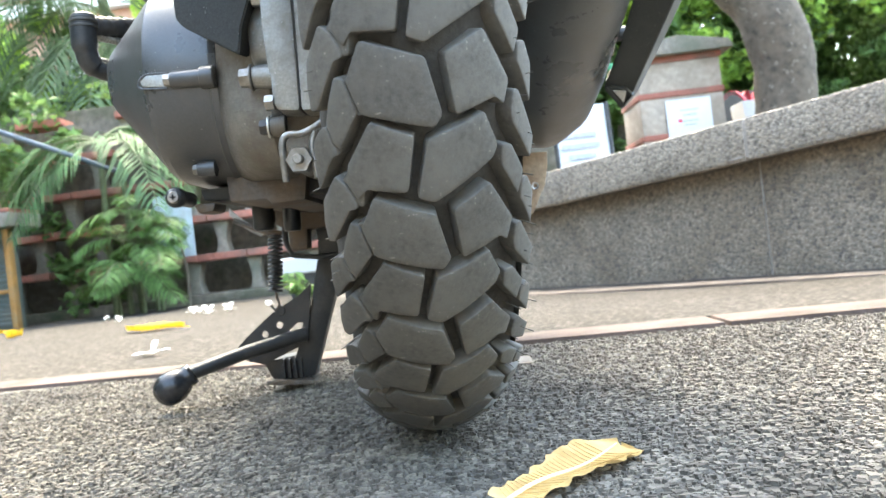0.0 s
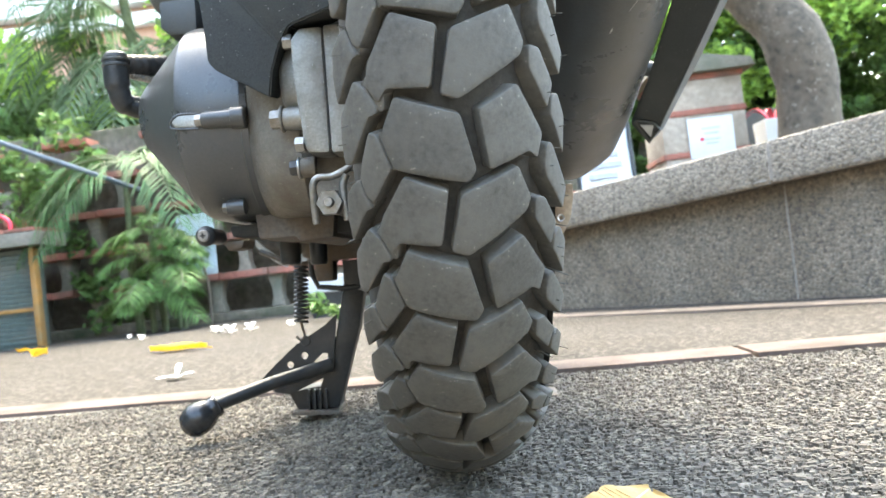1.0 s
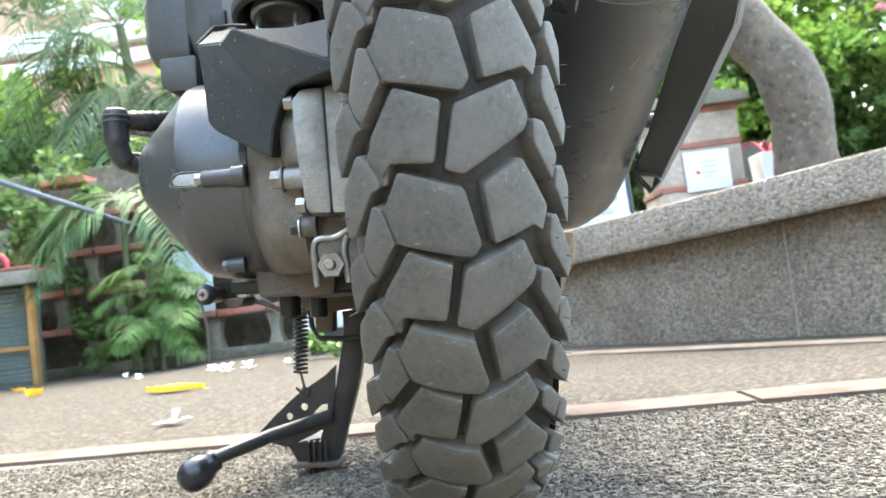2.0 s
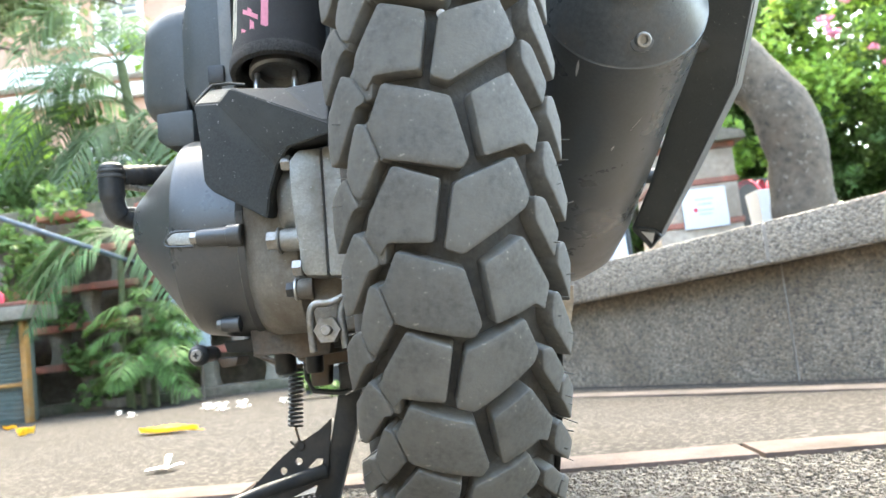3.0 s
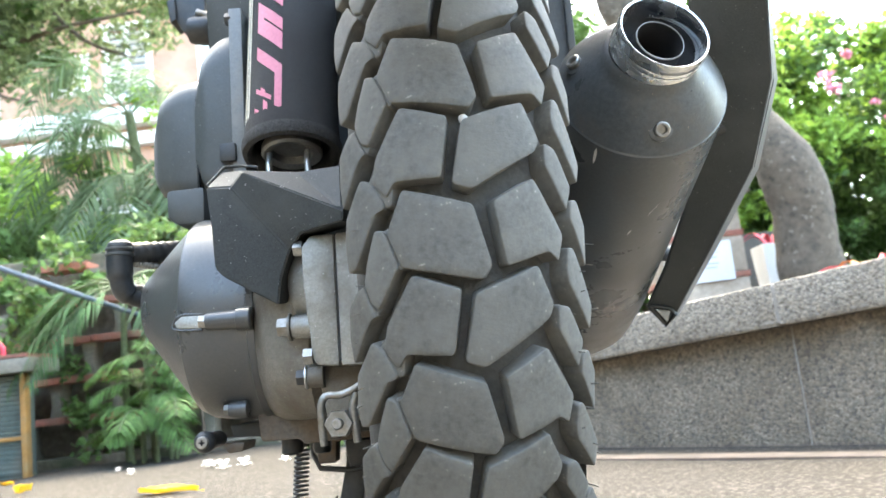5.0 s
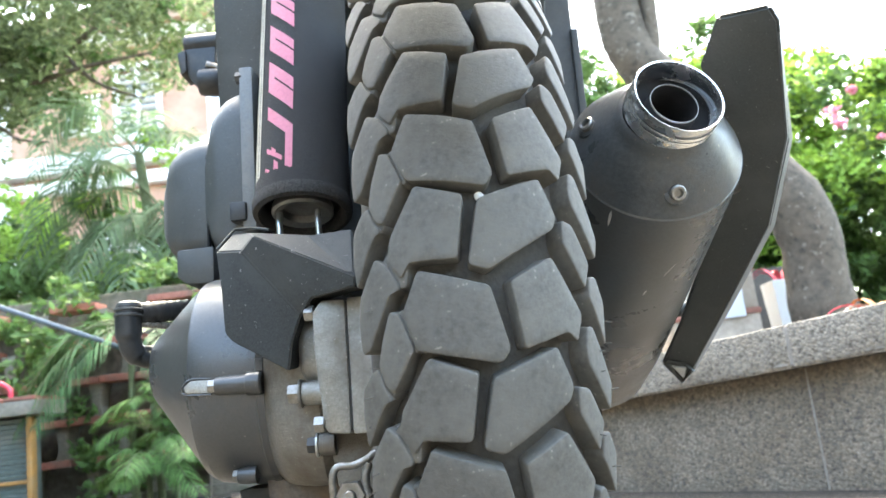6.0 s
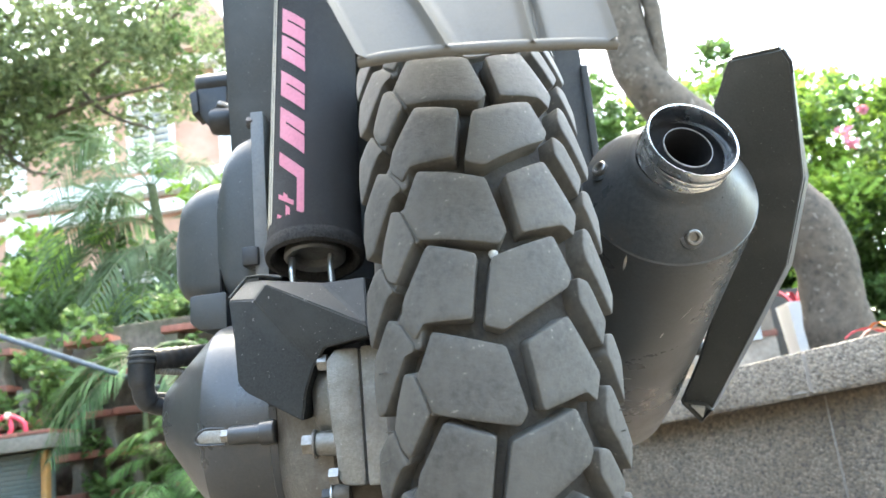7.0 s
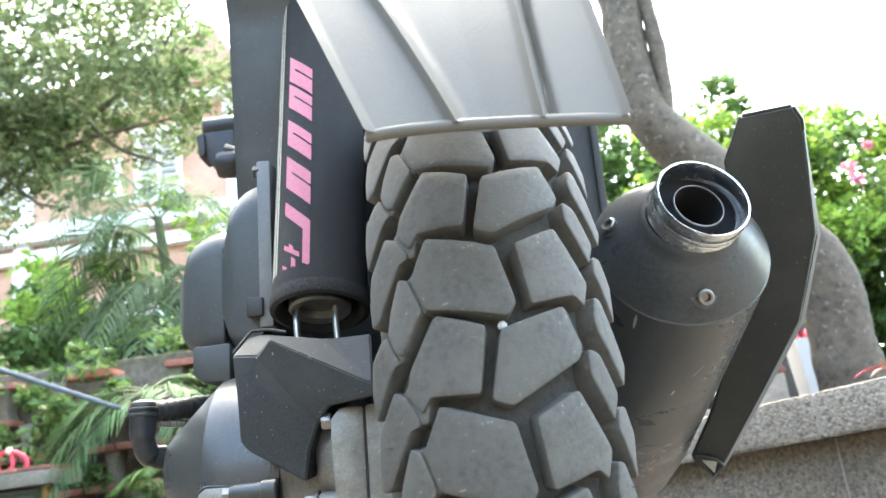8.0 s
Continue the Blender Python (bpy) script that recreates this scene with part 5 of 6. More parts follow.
palm("palm", (-1.8, 5.0, 0.9), [(0, 0, 0.66, 0.05), (-0.95, 0.3, 0.3, 0.04), (0.35, 0.4, 0.25, 0.04), (-0.18, 0.05, 1.2, 0.035)],
     [(0, 1.15, 165, 1.5), (0, 1.2, 178, 1.9), (0, 1.05, 10, 1.8), (0, 0.9, 205, 0.7), (0, 0.9, 240, 0.6), (0, 0.9, 300, 0.7), (0, 0.95, 350, 1.0), (0, 0.85, 265, 0.3), (0, 1.0, 20, 1.4), (0, 0.9, 185, 0.4),
      (0, 1.0, 320, 1.3), (0, 0.85, 330, 0.2),
      (1, 0.7, 200, 0.6), (1, 0.75, 240, 0.4), (1, 0.7, 290, 0.5), (1, 0.75, 340, 0.7), (1, 0.7, 40, 0.9),
      (2, 0.75, 220, 0.6), (2, 0.75, 270, 0.4), (2, 0.75, 320, 0.7), (2, 0.75, 170, 0.9), (2, 0.75, 20, 1.0),
      (3, 0.9, 178, 2.0), (3, 0.7, 20, 1.2), (3, 0.75, 335, 0.8), (3, 0.7, 250, 0.9), (3, 0.6, 300, 1.6), (3, 0.65, 208, 0.7), (3, 0.7, 160, 0.5)],
     PALMPALE, "tall feathery palm on the terrace before the brick house", 7, 0.7)

rngp = np.random.default_rng(21)
shrub = bare_empty("shrub", (-2.6, 5.6, 0.9))
tagged(shrub, "loose green shrubs growing on the terrace", "shrub", kind="stuff")
leaf_cloud("leaves", clumps(rngp, [(-1.6, 1.5, -0.6, 0.8, 0.0, 0.5, 44), (-0.6, 0.2, -0.5, 0.3, 0.45, 0.85, 9), (1.2, 2.6, -0.6, 0.9, -0.5, 0.4, 24), (0.2, 1.3, -0.3, 0.4, 0.45, 1.05, 20), (-1.3, -0.2, -0.2, 0.5, 0.6, 1.0, 8)], 100, 0.18), 0.085, LEAF, shrub, 4)
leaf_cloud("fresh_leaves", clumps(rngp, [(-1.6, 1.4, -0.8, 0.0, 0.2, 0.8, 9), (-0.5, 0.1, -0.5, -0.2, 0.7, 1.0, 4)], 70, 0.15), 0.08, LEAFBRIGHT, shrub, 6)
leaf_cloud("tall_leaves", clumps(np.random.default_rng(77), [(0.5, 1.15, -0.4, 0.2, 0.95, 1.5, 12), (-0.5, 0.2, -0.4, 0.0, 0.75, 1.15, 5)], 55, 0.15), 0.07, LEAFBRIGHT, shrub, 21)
vine = bare_empty("vine", (-2.0, 3.6, 0.4))
tagged(vine, "trailing green creeper on the terraced wall", "creeper", kind="stuff")
leaf_cloud("leaves", clumps(rngp, [(-0.5, 0.35, -0.08, 0.05, 0.1, 0.5, 16), (-0.3, 1.6, -0.05, 0.1, 0.25, 0.55, 14), (0.25, 0.4, -0.12, -0.05, -0.4, 0.1, 5), (1.2, 2.2, 0.0, 0.15, -0.2, 0.4, 14), (-1.2, 2.3, 0.1, 0.35, 0.42, 0.75, 34)], 50, 0.1), 0.05, LEAF, vine, 9)
low_plant = bare_empty("low_plant", (-0.5, 2.6, 0))
tagged(low_plant, "small bright green plant growing on the paving edge", "plant", kind="stuff")
leaf_cloud("leaves", clumps(rngp, [(-0.06, 0.05, -0.05, 0.05, 0.03, 0.09, 4)], 16, 0.035), 0.04, LEAF, low_plant, 11)

# Pale band of unknown origin, built as the rim of an added planter.
trough = bare_empty("planter", (-0.545, 2.95, 0.005))
tagged(trough, "pale band on a dark base, built as a small planter box", "planter")
part("planter_body", loft([[(sx * w, sy * w, z) for sx, sy in ((-1, -1), (1, -1), (1, 1), (-1, 1))] for z, w in ((0.0, 0.06), (0.09, 0.07))]), MATT, trough)
part("planter_rim", loft([[(sx * w, sy * w, z) for sx, sy in ((-1, -1), (1, -1), (1, 1), (-1, 1))] for z, w in ((0.085, 0.072), (0.09, 0.078), (0.142, 0.081), (0.145, 0.078), (0.1, 0.066))]), PAPERWHITE, trough)

# ---- the canopy tree ----
canopy = bare_empty("tree", (-5.2, 6.6, 0.0))
tagged(canopy, "broad-leaved tree with an open crown over the terrace", "tree")
branch("trunk", [(0, 0, -0.1), (0.1, 0.1, 1.2), (0.3, 0.0, 2.6)], (0.16, 0.12), canopy)
for pts in ([(0.3, 0, 2.5), (1.2, 0.1, 3.3), (2.3, -0.1, 3.9), (3.2, -0.2, 4.3)], [(0.3, 0, 2.5), (1.0, -0.3, 3.0), (2.0, -0.5, 3.25), (2.9, -0.6, 3.3)], [(0.3, 0, 2.6), (0.6, 0.2, 3.8), (1.3, 0.3, 5.0)]):
    branch("limb", pts, (0.045, 0.01), canopy)
for pts in ([(1.9, -0.1, 3.7), (2.3, -0.2, 3.3), (2.7, -0.3, 3.05)], [(1.4, -0.4, 3.1), (1.7, -0.5, 2.8), (2.0, -0.5, 2.7)], [(2.6, -0.15, 4.1), (3.0, -0.2, 4.7)]):
    branch("limb", pts, (0.025, 0.008), canopy)
leaf_cloud("crown", clumps(rngp, [(0.7, 2.2, -1.0, 0.6, 3.2, 3.7, 26), (2.2, 2.9, -1.0, 0.6, 3.45, 3.8, 7), (0.6, 2.9, -1.0, 0.8, 3.7, 4.4, 28), (2.7, 3.5, -0.7, 0.4, 3.75, 4.1, 7), (0.4, 3.0, -0.9, 0.8, 4.3, 5.2, 30), (0.2, 2.4, -0.9, 0.8, 4.9, 5.7, 26), (0.6, 1.1, -0.9, 0.2, 2.75, 3.15, 8), (1.4, 2.0, -0.9, 0.4, 2.95, 3.25, 7), (0.3, 2.4, -0.9, 0.8, 3.9, 5.2, 40), (0.8, 2.9, -1.1, -0.7, 3.3, 4.0, 16), (0.7, 2.3, -1.2, -0.6, 3.3, 4.3, 22)], 85, 0.29), 0.075, LEAFDARK, canopy, 12)
leaf_cloud("crown_fresh", clumps(rngp, [(0.8, 2.3, -1.0, 0.6, 3.2, 4.9, 16), (2.3, 3.3, -1.0, 0.6, 3.75, 4.9, 8)], 60, 0.2), 0.085, LEAF, canopy, 13)

# ---- the brick house ----
HOUSEBRICK = material("pink_house_brick", (0.47, 0.265, 0.19), 0.85, grain=9, stain=1.1, vary=0.12, bump=0.2, bump_scale=30, dirt=(0.54, 0.35, 0.265), dirt_amount=0.4)
WHITE = material("white_render", (0.8, 0.78, 0.74), 0.7, grain=12, stain=1.2, vary=0.06, bump=0.1, dirt=(0.66, 0.63, 0.58), dirt_amount=0.35)
ROOF = material("brown_roof_tile", (0.4, 0.26, 0.18), 0.8, grain=14, stain=1.5, vary=0.2, bump=0.4)
GLASSDARK = material("dim_glazing", (0.1, 0.12, 0.13), 0.15, grain=6, stain=2, vary=0.2, bump=0.0)
HY = 14.0
house = bare_empty("house", (-6.8, HY, 0))
tagged(house, "pink brick house with white bands and louvred windows", "house")


def wall_with_openings(x0, x1, z0, z1, holes, parent):
    """A wall of 0.3 m with openings (x0, x1, z0, z1) through it, in rectangles round them."""
    xs = sorted({x0, x1, *[h[0] for h in holes], *[h[1] for h in holes]})
    zs = sorted({z0, z1, *[h[2] for h in holes], *[h[3] for h in holes]})
    bm = bmesh.new()
    for a, b in zip(xs, xs[1:]):
        for c, d in zip(zs, zs[1:]):
            if not any(h[0] <= (a + b) / 2 <= h[1] and h[2] <= (c + d) / 2 <= h[3] for h in holes):
                box(((a + b) / 2, 0.15, (c + d) / 2), (b - a, 0.3, d - c), bm=bm)
    return part("wall", bm, HOUSEBRICK, parent)


HOLES = [(0.72, 1.6, 5.8, 7.15), (-0.15, 0.43, 6.02, 6.62), (-2.3, -1.5, 5.9, 7.1), (0.5, 1.7, 2.2, 4.0), (-1.6, -0.4, 2.2, 4.0)]
wall_with_openings(-3.4, 2.7, 0, 7.8, HOLES, house)
for x0, x1, z0, z1 in HOLES:
    wdw = part("window", box(((x0 + x1) / 2, 0.2, (z0 + z1) / 2), (x1 - x0, 0.03, z1 - z0)), GLASSDARK, house)
    for x, w in ((x0 + 0.04, 0.1), (x1 - 0.04, 0.1)):
        part("frame", box((x, 0.0, (z0 + z1) / 2), (w, 0.12, z1 - z0 + 0.1), 0.01), WHITE, wdw)
    part("sill", box(((x0 + x1) / 2, -0.04, z0 - 0.03), (x1 - x0 + 0.16, 0.2, 0.09), 0.01), WHITE, wdw)
    part("lintel", box(((x0 + x1) / 2, 0.0, z1 + 0.04), (x1 - x0 + 0.1, 0.12, 0.1), 0.01), WHITE, wdw)
    k = int((z1 - z0) / 0.13)
    for i in range(k):
        part("louvre", box(((x0 + x1) / 2, 0.06, z0 + 0.07 + i * 0.13), (x1 - x0 - 0.1, 0.09, 0.022), 0, (-35, 0, 0)), WHITE, wdw)
    if x1 - x0 > 0.7:
        part("mullion", box(((x0 + x1) / 2, 0.02, (z0 + z1) / 2), (0.06, 0.1, z1 - z0), 0.008), WHITE, wdw)
for z, h, d in ((5.385, 0.33, 0.3), (4.975, 0.23, 0.2), (7.7, 0.22, 0.3)):
    part("band", box((-0.35, -d / 2, z), (6.1, d, h), 0.02), WHITE, house)
for x in (-1.40, 2.62):
    part("pilaster", box((x, -0.06, 3.8), (0.32, 0.16, 7.6), 0.02), WHITE, house)
part("roof", prism([(-3.9, 7.8), (3.1, 7.8), (2.45, 8.98), (0.3, 8.16), (-3.7, 7.95)], "y", -0.5, 4.5, 0.03), ROOF, house)
part("side_wall", box((2.55, 2.3, 3.9), (0.3, 4.0, 7.8)), HOUSEBRICK, house)

# ---- behind the low wall: gate pillar, boards, pots and tree ----
PILLAR = material("pillar_concrete", (0.4, 0.33, 0.26), 0.85, grain=50, stain=6, vary=0.2, bump=0.4, dirt=(0.27, 0.22, 0.17), dirt_amount=0.45)
pillar = bare_empty("gate_pillar", (1.2, 4.35, 0))
tagged(pillar, "square concrete gate pillar with brick bands and a slab roof", "pillar")
for z0, z1, mat, nm, w in ((0, 0.525, PILLAR, "block", 0.42), (0.525, 0.555, BRICK, "brick_band", 0.435), (0.555, 0.735, PILLAR, "block", 0.42), (0.735, 0.765, BRICK, "brick_band", 0.435), (0.765, 0.91, PILLAR, "block", 0.42), (0.91, 0.94, BRICK, "brick_band", 0.44)):
    part(nm, box((0, 0, (z0 + z1) / 2), (w, w, z1 - z0), 0.006), mat, pillar)
part("slab_roof", prism([(-0.27, 0.94), (0.27, 0.94), (0.25, 0.985), (0.0, 1.03), (-0.25, 0.985)], "y", -0.27, 0.27, 0.006), CONC, pillar)
PAPER = material("white_board", (0.62, 0.64, 0.65), 0.5, grain=60, stain=6, vary=0.03, bump=0.02)
INK = material("grey_print", (0.4, 0.42, 0.45), 0.6, grain=60, stain=9, vary=0.2, bump=0.0)
notice = bare_empty("notice", (1.225, 4.128, 0.615))
tagged(notice, "white printed notice fixed to the gate pillar", "notice")
brd = part("sheet", box((0, 0, 0), (0.225, 0.008, 0.2), 0.002), PAPER, notice)
for z, w in ((0.045, 0.09), (0.02, 0.07), (-0.01, 0.08), (-0.03, 0.06)):
    part("print_bar", box((0.0, -0.0052, z), (w, 0.002, 0.008)), INK, brd)
part("red_mark", prism([(-0.06, -0.012), (-0.045, -0.018), (-0.035, -0.008), (-0.045, 0.004), (-0.058, 0.002)], "y", -0.006, -0.0045), RED, brd)
easel = bare_empty("easel_board", (0.5, 3.0, 0))
tagged(easel, "white board leaning back on an easel behind the low wall", "sign board")
eb = part("board", box((0, 0, 0.40), (0.2, 0.012, 0.36), 0.004, (-8, 0, 0)), PAPER, easel)
for z, w in ((0.47, 0.12), (0.43, 0.14), (0.39, 0.1), (0.35, 0.13)):
    part("print_bar", box((-0.01, -0.012 + (z - 0.4) * 0.14, z), (w, 0.003, 0.018), 0, (-8, 0, 0)), INK, eb)
for x in (-0.1, 0.1):
    part("leg", tube([(x, -0.05, 0.0), (x, 0.01, 0.58)], 0.008, 8), STEEL, easel)
part("leg", tube([(0, 0.2, 0.0), (0, 0.0, 0.55)], 0.008, 8), STEEL, easel)
# Only a shaded gap lies here; the panel paints its darkness.
dim = solid("hedge_gap_panel", box((1.66, 5.2, 0.42), (0.8, 0.06, 0.9), 0.004), material("gap_shade", (0.06, 0.052, 0.042), 0.8, grain=20, stain=5, vary=0.3, bump=0.3), (1.66, 5.2, 0))
tagged(dim, "dark panel for the shaded gap between pillar and tree", "gate")
ORANGE = material("orange_strap_leaf", (0.6, 0.2, 0.05), 0.5, grain=80, stain=20, vary=0.2, bump=0.1, transmit=0.2)
ROSE = material("pale_rose_leaf", (0.66, 0.42, 0.36), 0.5, grain=80, stain=20, vary=0.2, bump=0.1, transmit=0.2)


def strap_leaves(parent, at, mats, n, reach, rise, seed):
    """Arching strap leaves out of a pot."""
    rng = random.Random(seed)
    for i in range(n):
        a = 2 * math.pi * i / n + rng.uniform(-0.3, 0.3)
        r, h = reach * rng.uniform(0.7, 1.15), rise * rng.uniform(0.75, 1.15)
        o, sd = Vector((math.cos(a), math.sin(a), 0)), Vector((-math.sin(a), math.cos(a), 0))
        rows = []
        for k in range(9):
            f = k / 8
            c = Vector(at) + o * r * f + Vector((0, 0, h * (2.1 * f - 1.55 * f * f)))
            w = 0.013 * math.sin(math.pi * (0.12 + 0.86 * f)) ** 0.7
            rows.append([c - sd * w, c - sd * w * 0.4 + Vector((0, 0, -0.003)), c + sd * w * 0.4 + Vector((0, 0, -0.003)), c + sd * w, c + Vector((0, 0, -0.0045))])
        part("strap_leaf", loft(rows), mats[i % len(mats)], parent, sharp=70)


bin_ = bare_empty("white_pot", (1.660, 4.42, 0))
tagged(bin_, "tall white tapered pot with a red-leaved plant behind the wall", "pot")
part("body", loft([[(sx * w, sy * w, z) for sx, sy in ((-1, -1), (1, -1), (1, 1), (-1, 1))] for z, w in ((0.0, 0.055), (0.3, 0.072), (0.692, 0.095), (0.697, 0.092), (0.67, 0.087), (0.65, 0.086))]), PAPER, bin_)
part("soil", box((0, 0, 0.64), (0.172, 0.172, 0.02)), EARTH, bin_)
strap_leaves(bin_, (-0.01, 0, 0.64), (RED,), 6, 0.15, 0.19, 4)
POT = material("terracotta", (0.5, 0.2, 0.1), 0.75, grain=60, stain=12, vary=0.2, bump=0.2, dirt=(0.4, 0.22, 0.14), dirt_amount=0.35)


def flower_pot(x, y, s, mat, label):
    p = bare_empty("flower_pot", (x, y, 0.2))
    tagged(p, label, "pot", group="pots behind the low wall")
    part("pot", lathe([(0.055 * s, 0), (0.075 * s, 0.13 * s), (0.085 * s, 0.135 * s), (0.085 * s, 0.16 * s), (0.07 * s, 0.16 * s), (0.068 * s, 0.14 * s)], (0, 0, 0), (0, 0, 1), 24), mat, p)
    strap_leaves(p, (0, 0, 0.14 * s), (ORANGE, RED, ROSE), 9, 0.17, 0.15, int(x * 100))
    part("pot_saucer", lathe([(0.08 * s, -0.012), (0.09 * s, 0.0), (0.085 * s, 0.012)], (0, 0, 0), (0, 0, 1), 24), mat, p)
    return p


bench = solid("planter_bench", box((1.75, 2.55, 0.095), (1.7, 0.4, 0.19), 0.01), CONC, (1.75, 2.55, 0))
tagged(bench, "low concrete bench behind the wall holding flower pots", "bench")
for i, (x, y, s, m) in enumerate(((1.20, 2.45, 0.70, POT), (1.44, 2.5, 0.75, POT), (1.68, 2.46, 0.7, POT), (1.95, 2.5, 0.75, POT))):
    flower_pot(x, y, s, m, "terracotta pot of arching red and orange strap leaves")

trunk_tree = bare_empty("tree", (1.66, 4.0, 0))
tagged(trunk_tree, "old tree with a bent mottled trunk behind the low wall", "tree")
branch("trunk", [(0.0, 0, -0.1), (0.0, 0, 0.35), (0.0, 0, 0.62), (-0.005, 0, 0.85), (-0.045, 0.0, 1.06), (-0.17, 0.03, 1.26), (-0.36, 0.03, 1.50), (-0.55, 0.03, 1.72), (-0.69, 0.03, 1.95), (-0.715, 0.03, 2.2), (-0.712, 0.03, 2.40), (-0.70, 0.05, 2.65), (-0.78, 0.1, 3.3), (-0.9, 0.1, 4.2)], (0.158, 0.10), trunk_tree, segs=28, rough=0.05)
branch("limb", [(-0.60, 0.0, 1.86), (-0.56, -0.02, 2.2), (-0.575, -0.02, 2.7), (-0.62, 0.0, 3.4)], (0.05, 0.035), trunk_tree)
branch("limb", [(-0.72, 0.05, 2.9), (-1.1, 0.2, 3.5), (-1.6, 0.4, 4.0)], (0.05, 0.02), trunk_tree)
leaf_cloud("crown", clumps(rngp, [(-2.0, -0.3, -0.3, 1.0, 3.6, 4.6, 26), (-1.2, -0.2, 0.0, 1.0, 3.7, 4.4, 10)], 150, 0.25), 0.085, LEAF, trunk_tree, 15)

hedge = bare_empty("bougainvillea", (2.5, 6.4, 0))
tagged(hedge, "flowering bougainvillea thicket with pink blooms", "shrub")
leaf_cloud("leaves", clumps(rngp, [(-1.9, 2.6, -0.7, 0.9, 0.2, 1.5, 150), (-1.7, 2.6, -0.6, 0.8, 1.4, 2.3, 110), (-1.6, -0.2, -0.3, 0.6, 2.2, 3.05, 34), (0.0, 2.4, -0.3, 0.5, 2.1, 2.6, 22), (2.4, 4.6, -0.7, 0.9, 0.2, 2.3, 70), (-1.9, 2.6, -0.2, 1.2, 0.0, 1.0, 70)], 120, 0.22), 0.085, LEAF, hedge, 16)
leaf_cloud("inner_leaves", clumps(rngp, [(-2.0, 5.0, 0.7, 1.5, 0.0, 2.2, 230), (-1.9, 3.6, 0.4, 1.3, 1.0, 2.45, 150)], 60, 0.28), 0.14, LEAF, hedge, 19)
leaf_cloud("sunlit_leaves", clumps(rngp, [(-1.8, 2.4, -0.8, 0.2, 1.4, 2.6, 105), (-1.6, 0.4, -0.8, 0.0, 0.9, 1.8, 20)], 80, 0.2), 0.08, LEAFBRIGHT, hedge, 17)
for k, (x0, x1, z0, z1) in enumerate(((0.05, 0.12, 1.92, 1.98), (0.24, 0.3, 2.0, 2.06), (0.1, 0.16, 1.8, 1.86), (0.45, 0.5, 1.5, 1.6), (0.38, 0.42, 1.62, 1.7), (0.6, 0.66, 1.4, 1.5), (-0.5, -0.4, 1.1, 1.2), (1.1, 1.2, 1.3, 1.4), (0.9, 1.0, 0.9, 1.0))):
    leaf_cloud("bloom", clumps(rngp, [(x0, x1, -0.98, -0.92, z0, z1, 1)], 26, 0.055), 0.05, BLOOM, hedge, 18 + k)
branch("stem", [(0.1, 0, -0.1), (0.0, 0.1, 0.9), (0.3, 0.1, 1.8)], (0.05, 0.02), hedge)
branch("stem", [(-1.0, 0.2, -0.1), (-1.1, 0.2, 0.9), (-0.9, 0.1, 2.0)], (0.05, 0.02), hedge)
NET = material("green_shade_net", (0.05, 0.3, 0.16), 0.7, grain=120, stain=8, vary=0.2, bump=0.2)
net = solid("shade_net", box((1.2, 4.9, 1.065), (0.85, 0.02, 0.035), 0.006, (4, 2, 0)), NET, (1.3, 4.9, 1.06))
tagged(net, "green shade net stretched along the thicket", "net")
strut = solid("net_strut", tube([(0.8, 4.92, 0), (0.8, 4.92, 1.1)], 0.015, 8), STEEL, (0.8, 4.92, 0))
tagged(strut, "thin dark post holding the green shade net", "post")

# ---- fallen leaves and blossoms ----
YLEAF = material("fallen_yellow_leaf", (0.72, 0.5, 0.2), 0.6, grain=90, stain=45, vary=0.15, bump=0.25, bump_scale=240, dirt=(0.58, 0.34, 0.13), dirt_amount=0.42, transmit=0.2)
YVEIN = material("leaf_vein", (0.66, 0.45, 0.18), 0.6, grain=200, stain=60, vary=0.1, bump=0.1)
YRIB = material("leaf_rib", (0.85, 0.74, 0.4), 0.55, grain=200, stain=60, vary=0.1, bump=0.1)
GOLD = material("golden_leaf", (0.75, 0.47, 0.03), 0.5, grain=90, stain=40, vary=0.15, bump=0.2, dirt=(0.45, 0.25, 0.04), dirt_amount=0.3, transmit=0.2)
PETAL = material("white_petal", (0.86, 0.84, 0.8), 0.5, grain=200, stain=60, vary=0.04, bump=0.05, transmit=0.25)


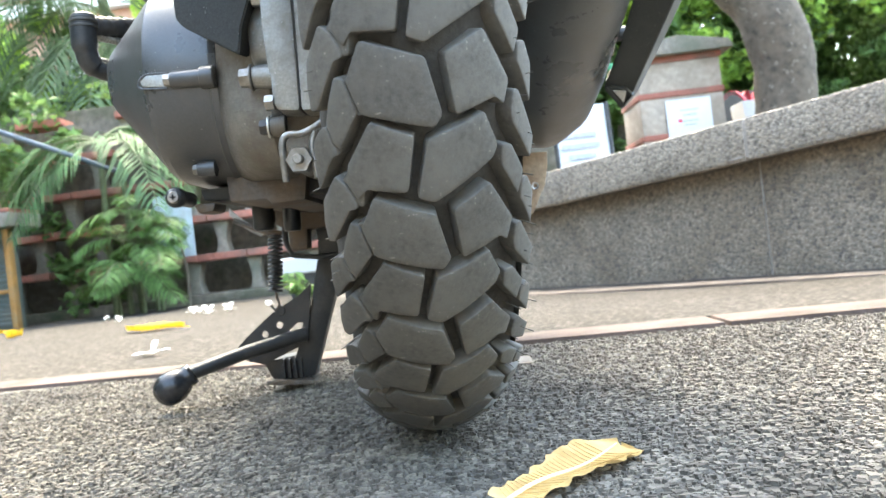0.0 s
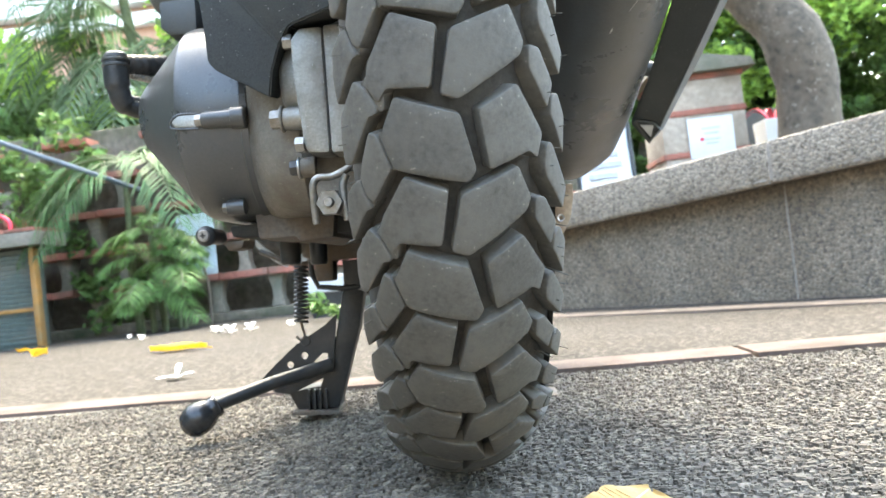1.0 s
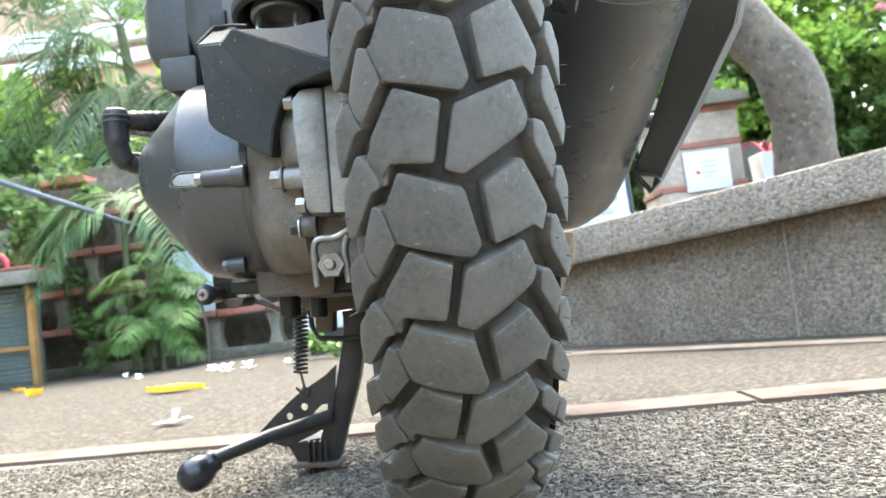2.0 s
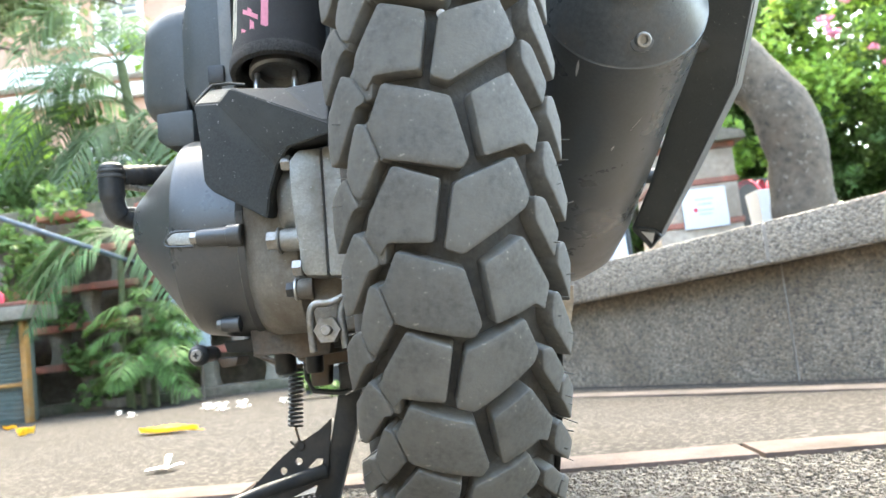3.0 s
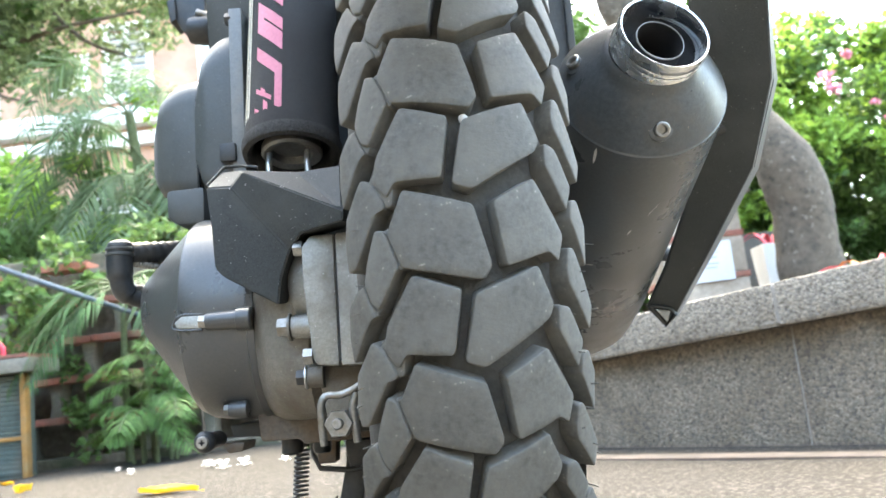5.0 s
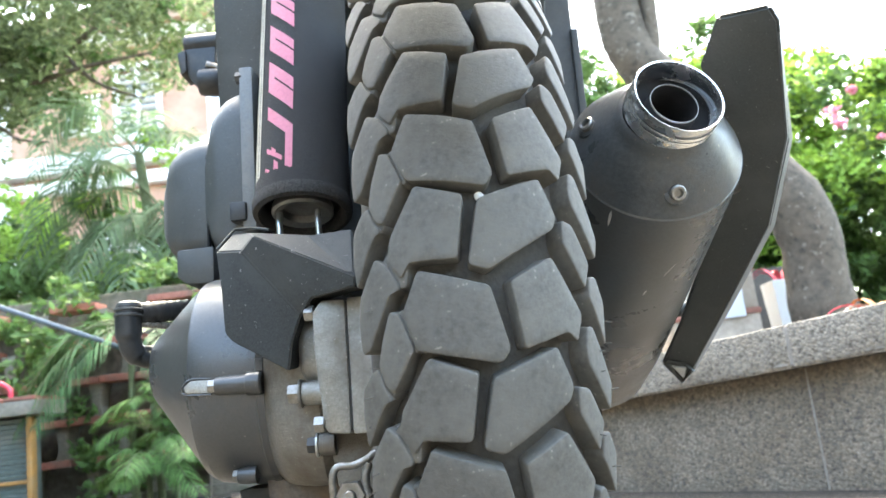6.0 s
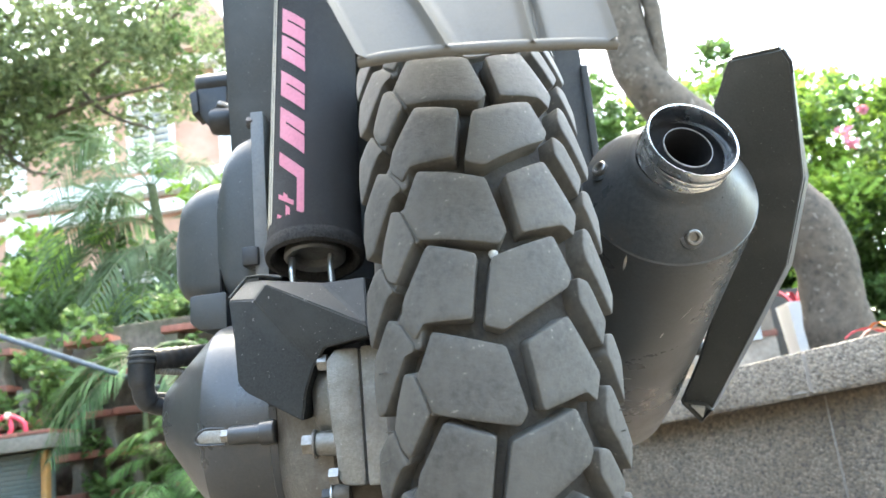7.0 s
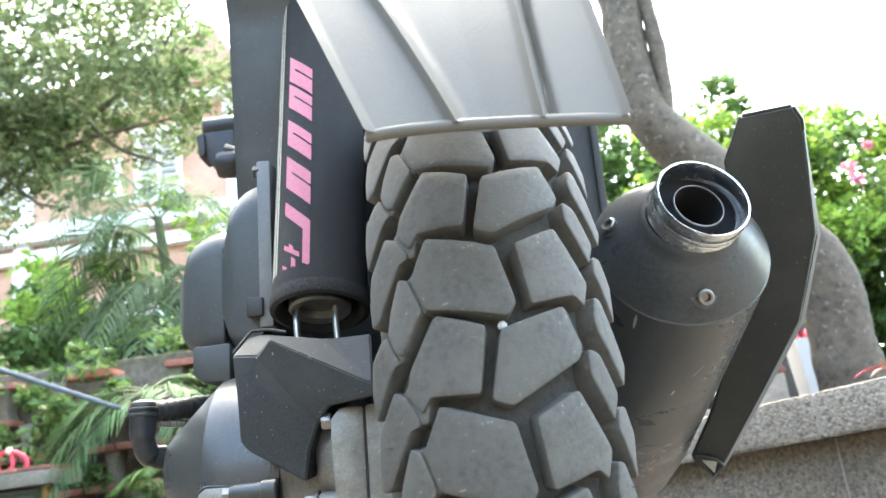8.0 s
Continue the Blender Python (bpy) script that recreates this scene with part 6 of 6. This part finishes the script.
def fallen_leaf(at, tip, width, mat, rib, label, curl=0.004, seed=0, lift=0.0, pointed=False):
    at, tip = Vector(at), Vector(tip)
    L = (tip - at).length
    d = (tip - at) / L
    s = Vector((-d.y, d.x, 0))
    rng = random.Random(seed)
    th = bare_empty("leaf", at)
    tagged(th, label, "leaf", group="fallen leaves")
    n, m = 40, 10
    verts, faces = [], []
    ph = rng.uniform(0, 6)
    wav = [0.05 * math.sin(i * 0.8 + ph) + 0.03 * math.sin(i * 1.9 + 2 * ph) for i in range(n + 1)]
    for i in range(n + 1):
        f = i / n
        w = width * (0.28 + 0.72 * f) ** 0.75 * (1 - f ** 9) ** 0.6 * (1 + wav[i])
        if pointed:
            w = width * math.sin(math.pi * (0.03 + 0.94 * f ** 1.5)) ** 0.8 * (1 + wav[i])
        w = max(w, 0.0012)
        for k in range(m + 1):
            u = 2 * k / m - 1
            z = 0.003 + lift * f + curl * (abs(u) ** 1.6) + 0.0009 * math.sin(f * 46 + abs(u) * 5) * abs(u) + 0.0016 * math.sin(f * 7 + u * 2) - 0.0014 * (1 - abs(u)) * 0.4
            p = d * (f * L) + s * (u * w) + Vector((0, 0, z + 0.001))
            verts.append(tuple(p))
    for i in range(n):
        for k in range(m):
            a = i * (m + 1) + k
            faces.append((a, a + 1, a + m + 2, a + m + 1))
    b = new("blade", raw("blade", verts, faces, mat, True))
    b.parent = th
    part("midrib", tube([d * (L * f) + Vector((0, 0, 0.0054 + lift * f + 0.0016 * math.sin(f * 7))) for f in [i / 12 * 1.07 - 0.1 for i in range(13)]], [0.0012 - 0.00006 * i for i in range(13)], 6), rib, b)
    vein_set = bmesh.new()
    for i in range(1, 25):
        f = i / 28
        for sg in (-1, 1):
            w = width * (0.28 + 0.72 * f) ** 0.75 * 0.9
            pts = [d * (L * (f + 0.045 * q)) + s * (sg * w * q) + Vector((0, 0, 0.0044 + lift * f + curl * q ** 1.6 + 0.0016 * math.sin(f * 7 + sg * q * 2))) for q in (0, 0.35, 0.7, 0.93)]
            tube(pts, [0.00042, 0.00036, 0.0003, 0.0002], 5, bm=vein_set)
    tagged(part("vein_net", vein_set, YVEIN if rib is YRIB else rib, b), kind="stuff")
    return th


fallen_leaf((0.018, 0.368, 0), (0.0855, 0.446, 0), 0.0265, YLEAF, YRIB, "dry yellow leaf lying on the asphalt", 0.003, 2)
fallen_leaf((-0.668, 1.935, 0.005), (-0.835, 2.01, 0.005), 0.03, GOLD, GOLD, "golden yellow leaf lying on the paving", 0.012, 4, 0.002, True)
fallen_leaf((-1.368, 2.496, 0.005), (-1.385, 2.443, 0.005), 0.022, GOLD, BARK, "curled brown-yellow leaf lying on the paving", 0.02, 5)
fallen_leaf((-1.609, 2.823, 0.005), (-1.669, 2.853, 0.005), 0.014, GOLD, GOLD, "small golden leaf on the paving near the cabinet", 0.01, 6)


def blossom(x, y, s, seed, label="white blossom fallen on the paving", upright=False):
    b = bare_empty("blossom", (x, y, 0.006))
    tagged(b, label, "flower", group="fallen white blossoms")
    rng = random.Random(seed)
    for k in range(5):
        a = 2 * math.pi * k / 5 + rng.uniform(-0.2, 0.2)
        ln, up = s * rng.uniform(0.85, 1.2), (1.9 if k in (1, 2) else rng.uniform(0.4, 1.0))
        if upright:
            ln, up = (s * 0.5, 3.0) if k == 1 else (s * rng.uniform(0.8, 1.25), rng.uniform(0.12, 0.4))
        o = Vector((math.cos(a), math.sin(a), 0))
        sd = Vector((-o.y, o.x, 0))
        bm = bmesh.new()
        g = []
        for i in range(6):
            f = i / 5
            w = s * (0.2 if upright and k == 1 else 0.33) * math.sin(math.pi * (0.08 + 0.84 * f))
            c = o * ln * f + Vector((0, 0, 0.002 + ln * up * f * (1 - 0.55 * f)))
            g.append([bm.verts.new(c + sd * w * u + Vector((0, 0, 0.25 * w * abs(u)))) for u in (-1, -0.4, 0.4, 1)])
        for p, q in zip(g, g[1:]):
            for i in range(3):
                bm.faces.new((p[i], p[i + 1], q[i + 1], q[i]))
        part("petal", bm, PETAL, b, sharp=80)
    return b


for i, (x, y, s) in enumerate(((-0.5025, 1.307, 0.028), (-0.868, 2.615, 0.026), (-0.777, 2.482, 0.03), (-0.722, 2.506, 0.03), (-0.855, 2.63, 0.02), (-0.60, 2.52, 0.022), (-1.14, 2.68, 0.022), (-1.28, 2.9, 0.018))):
    blossom(x, y, s * (1.1 if i == 0 else 0.85), 40 + i, upright=i == 0)
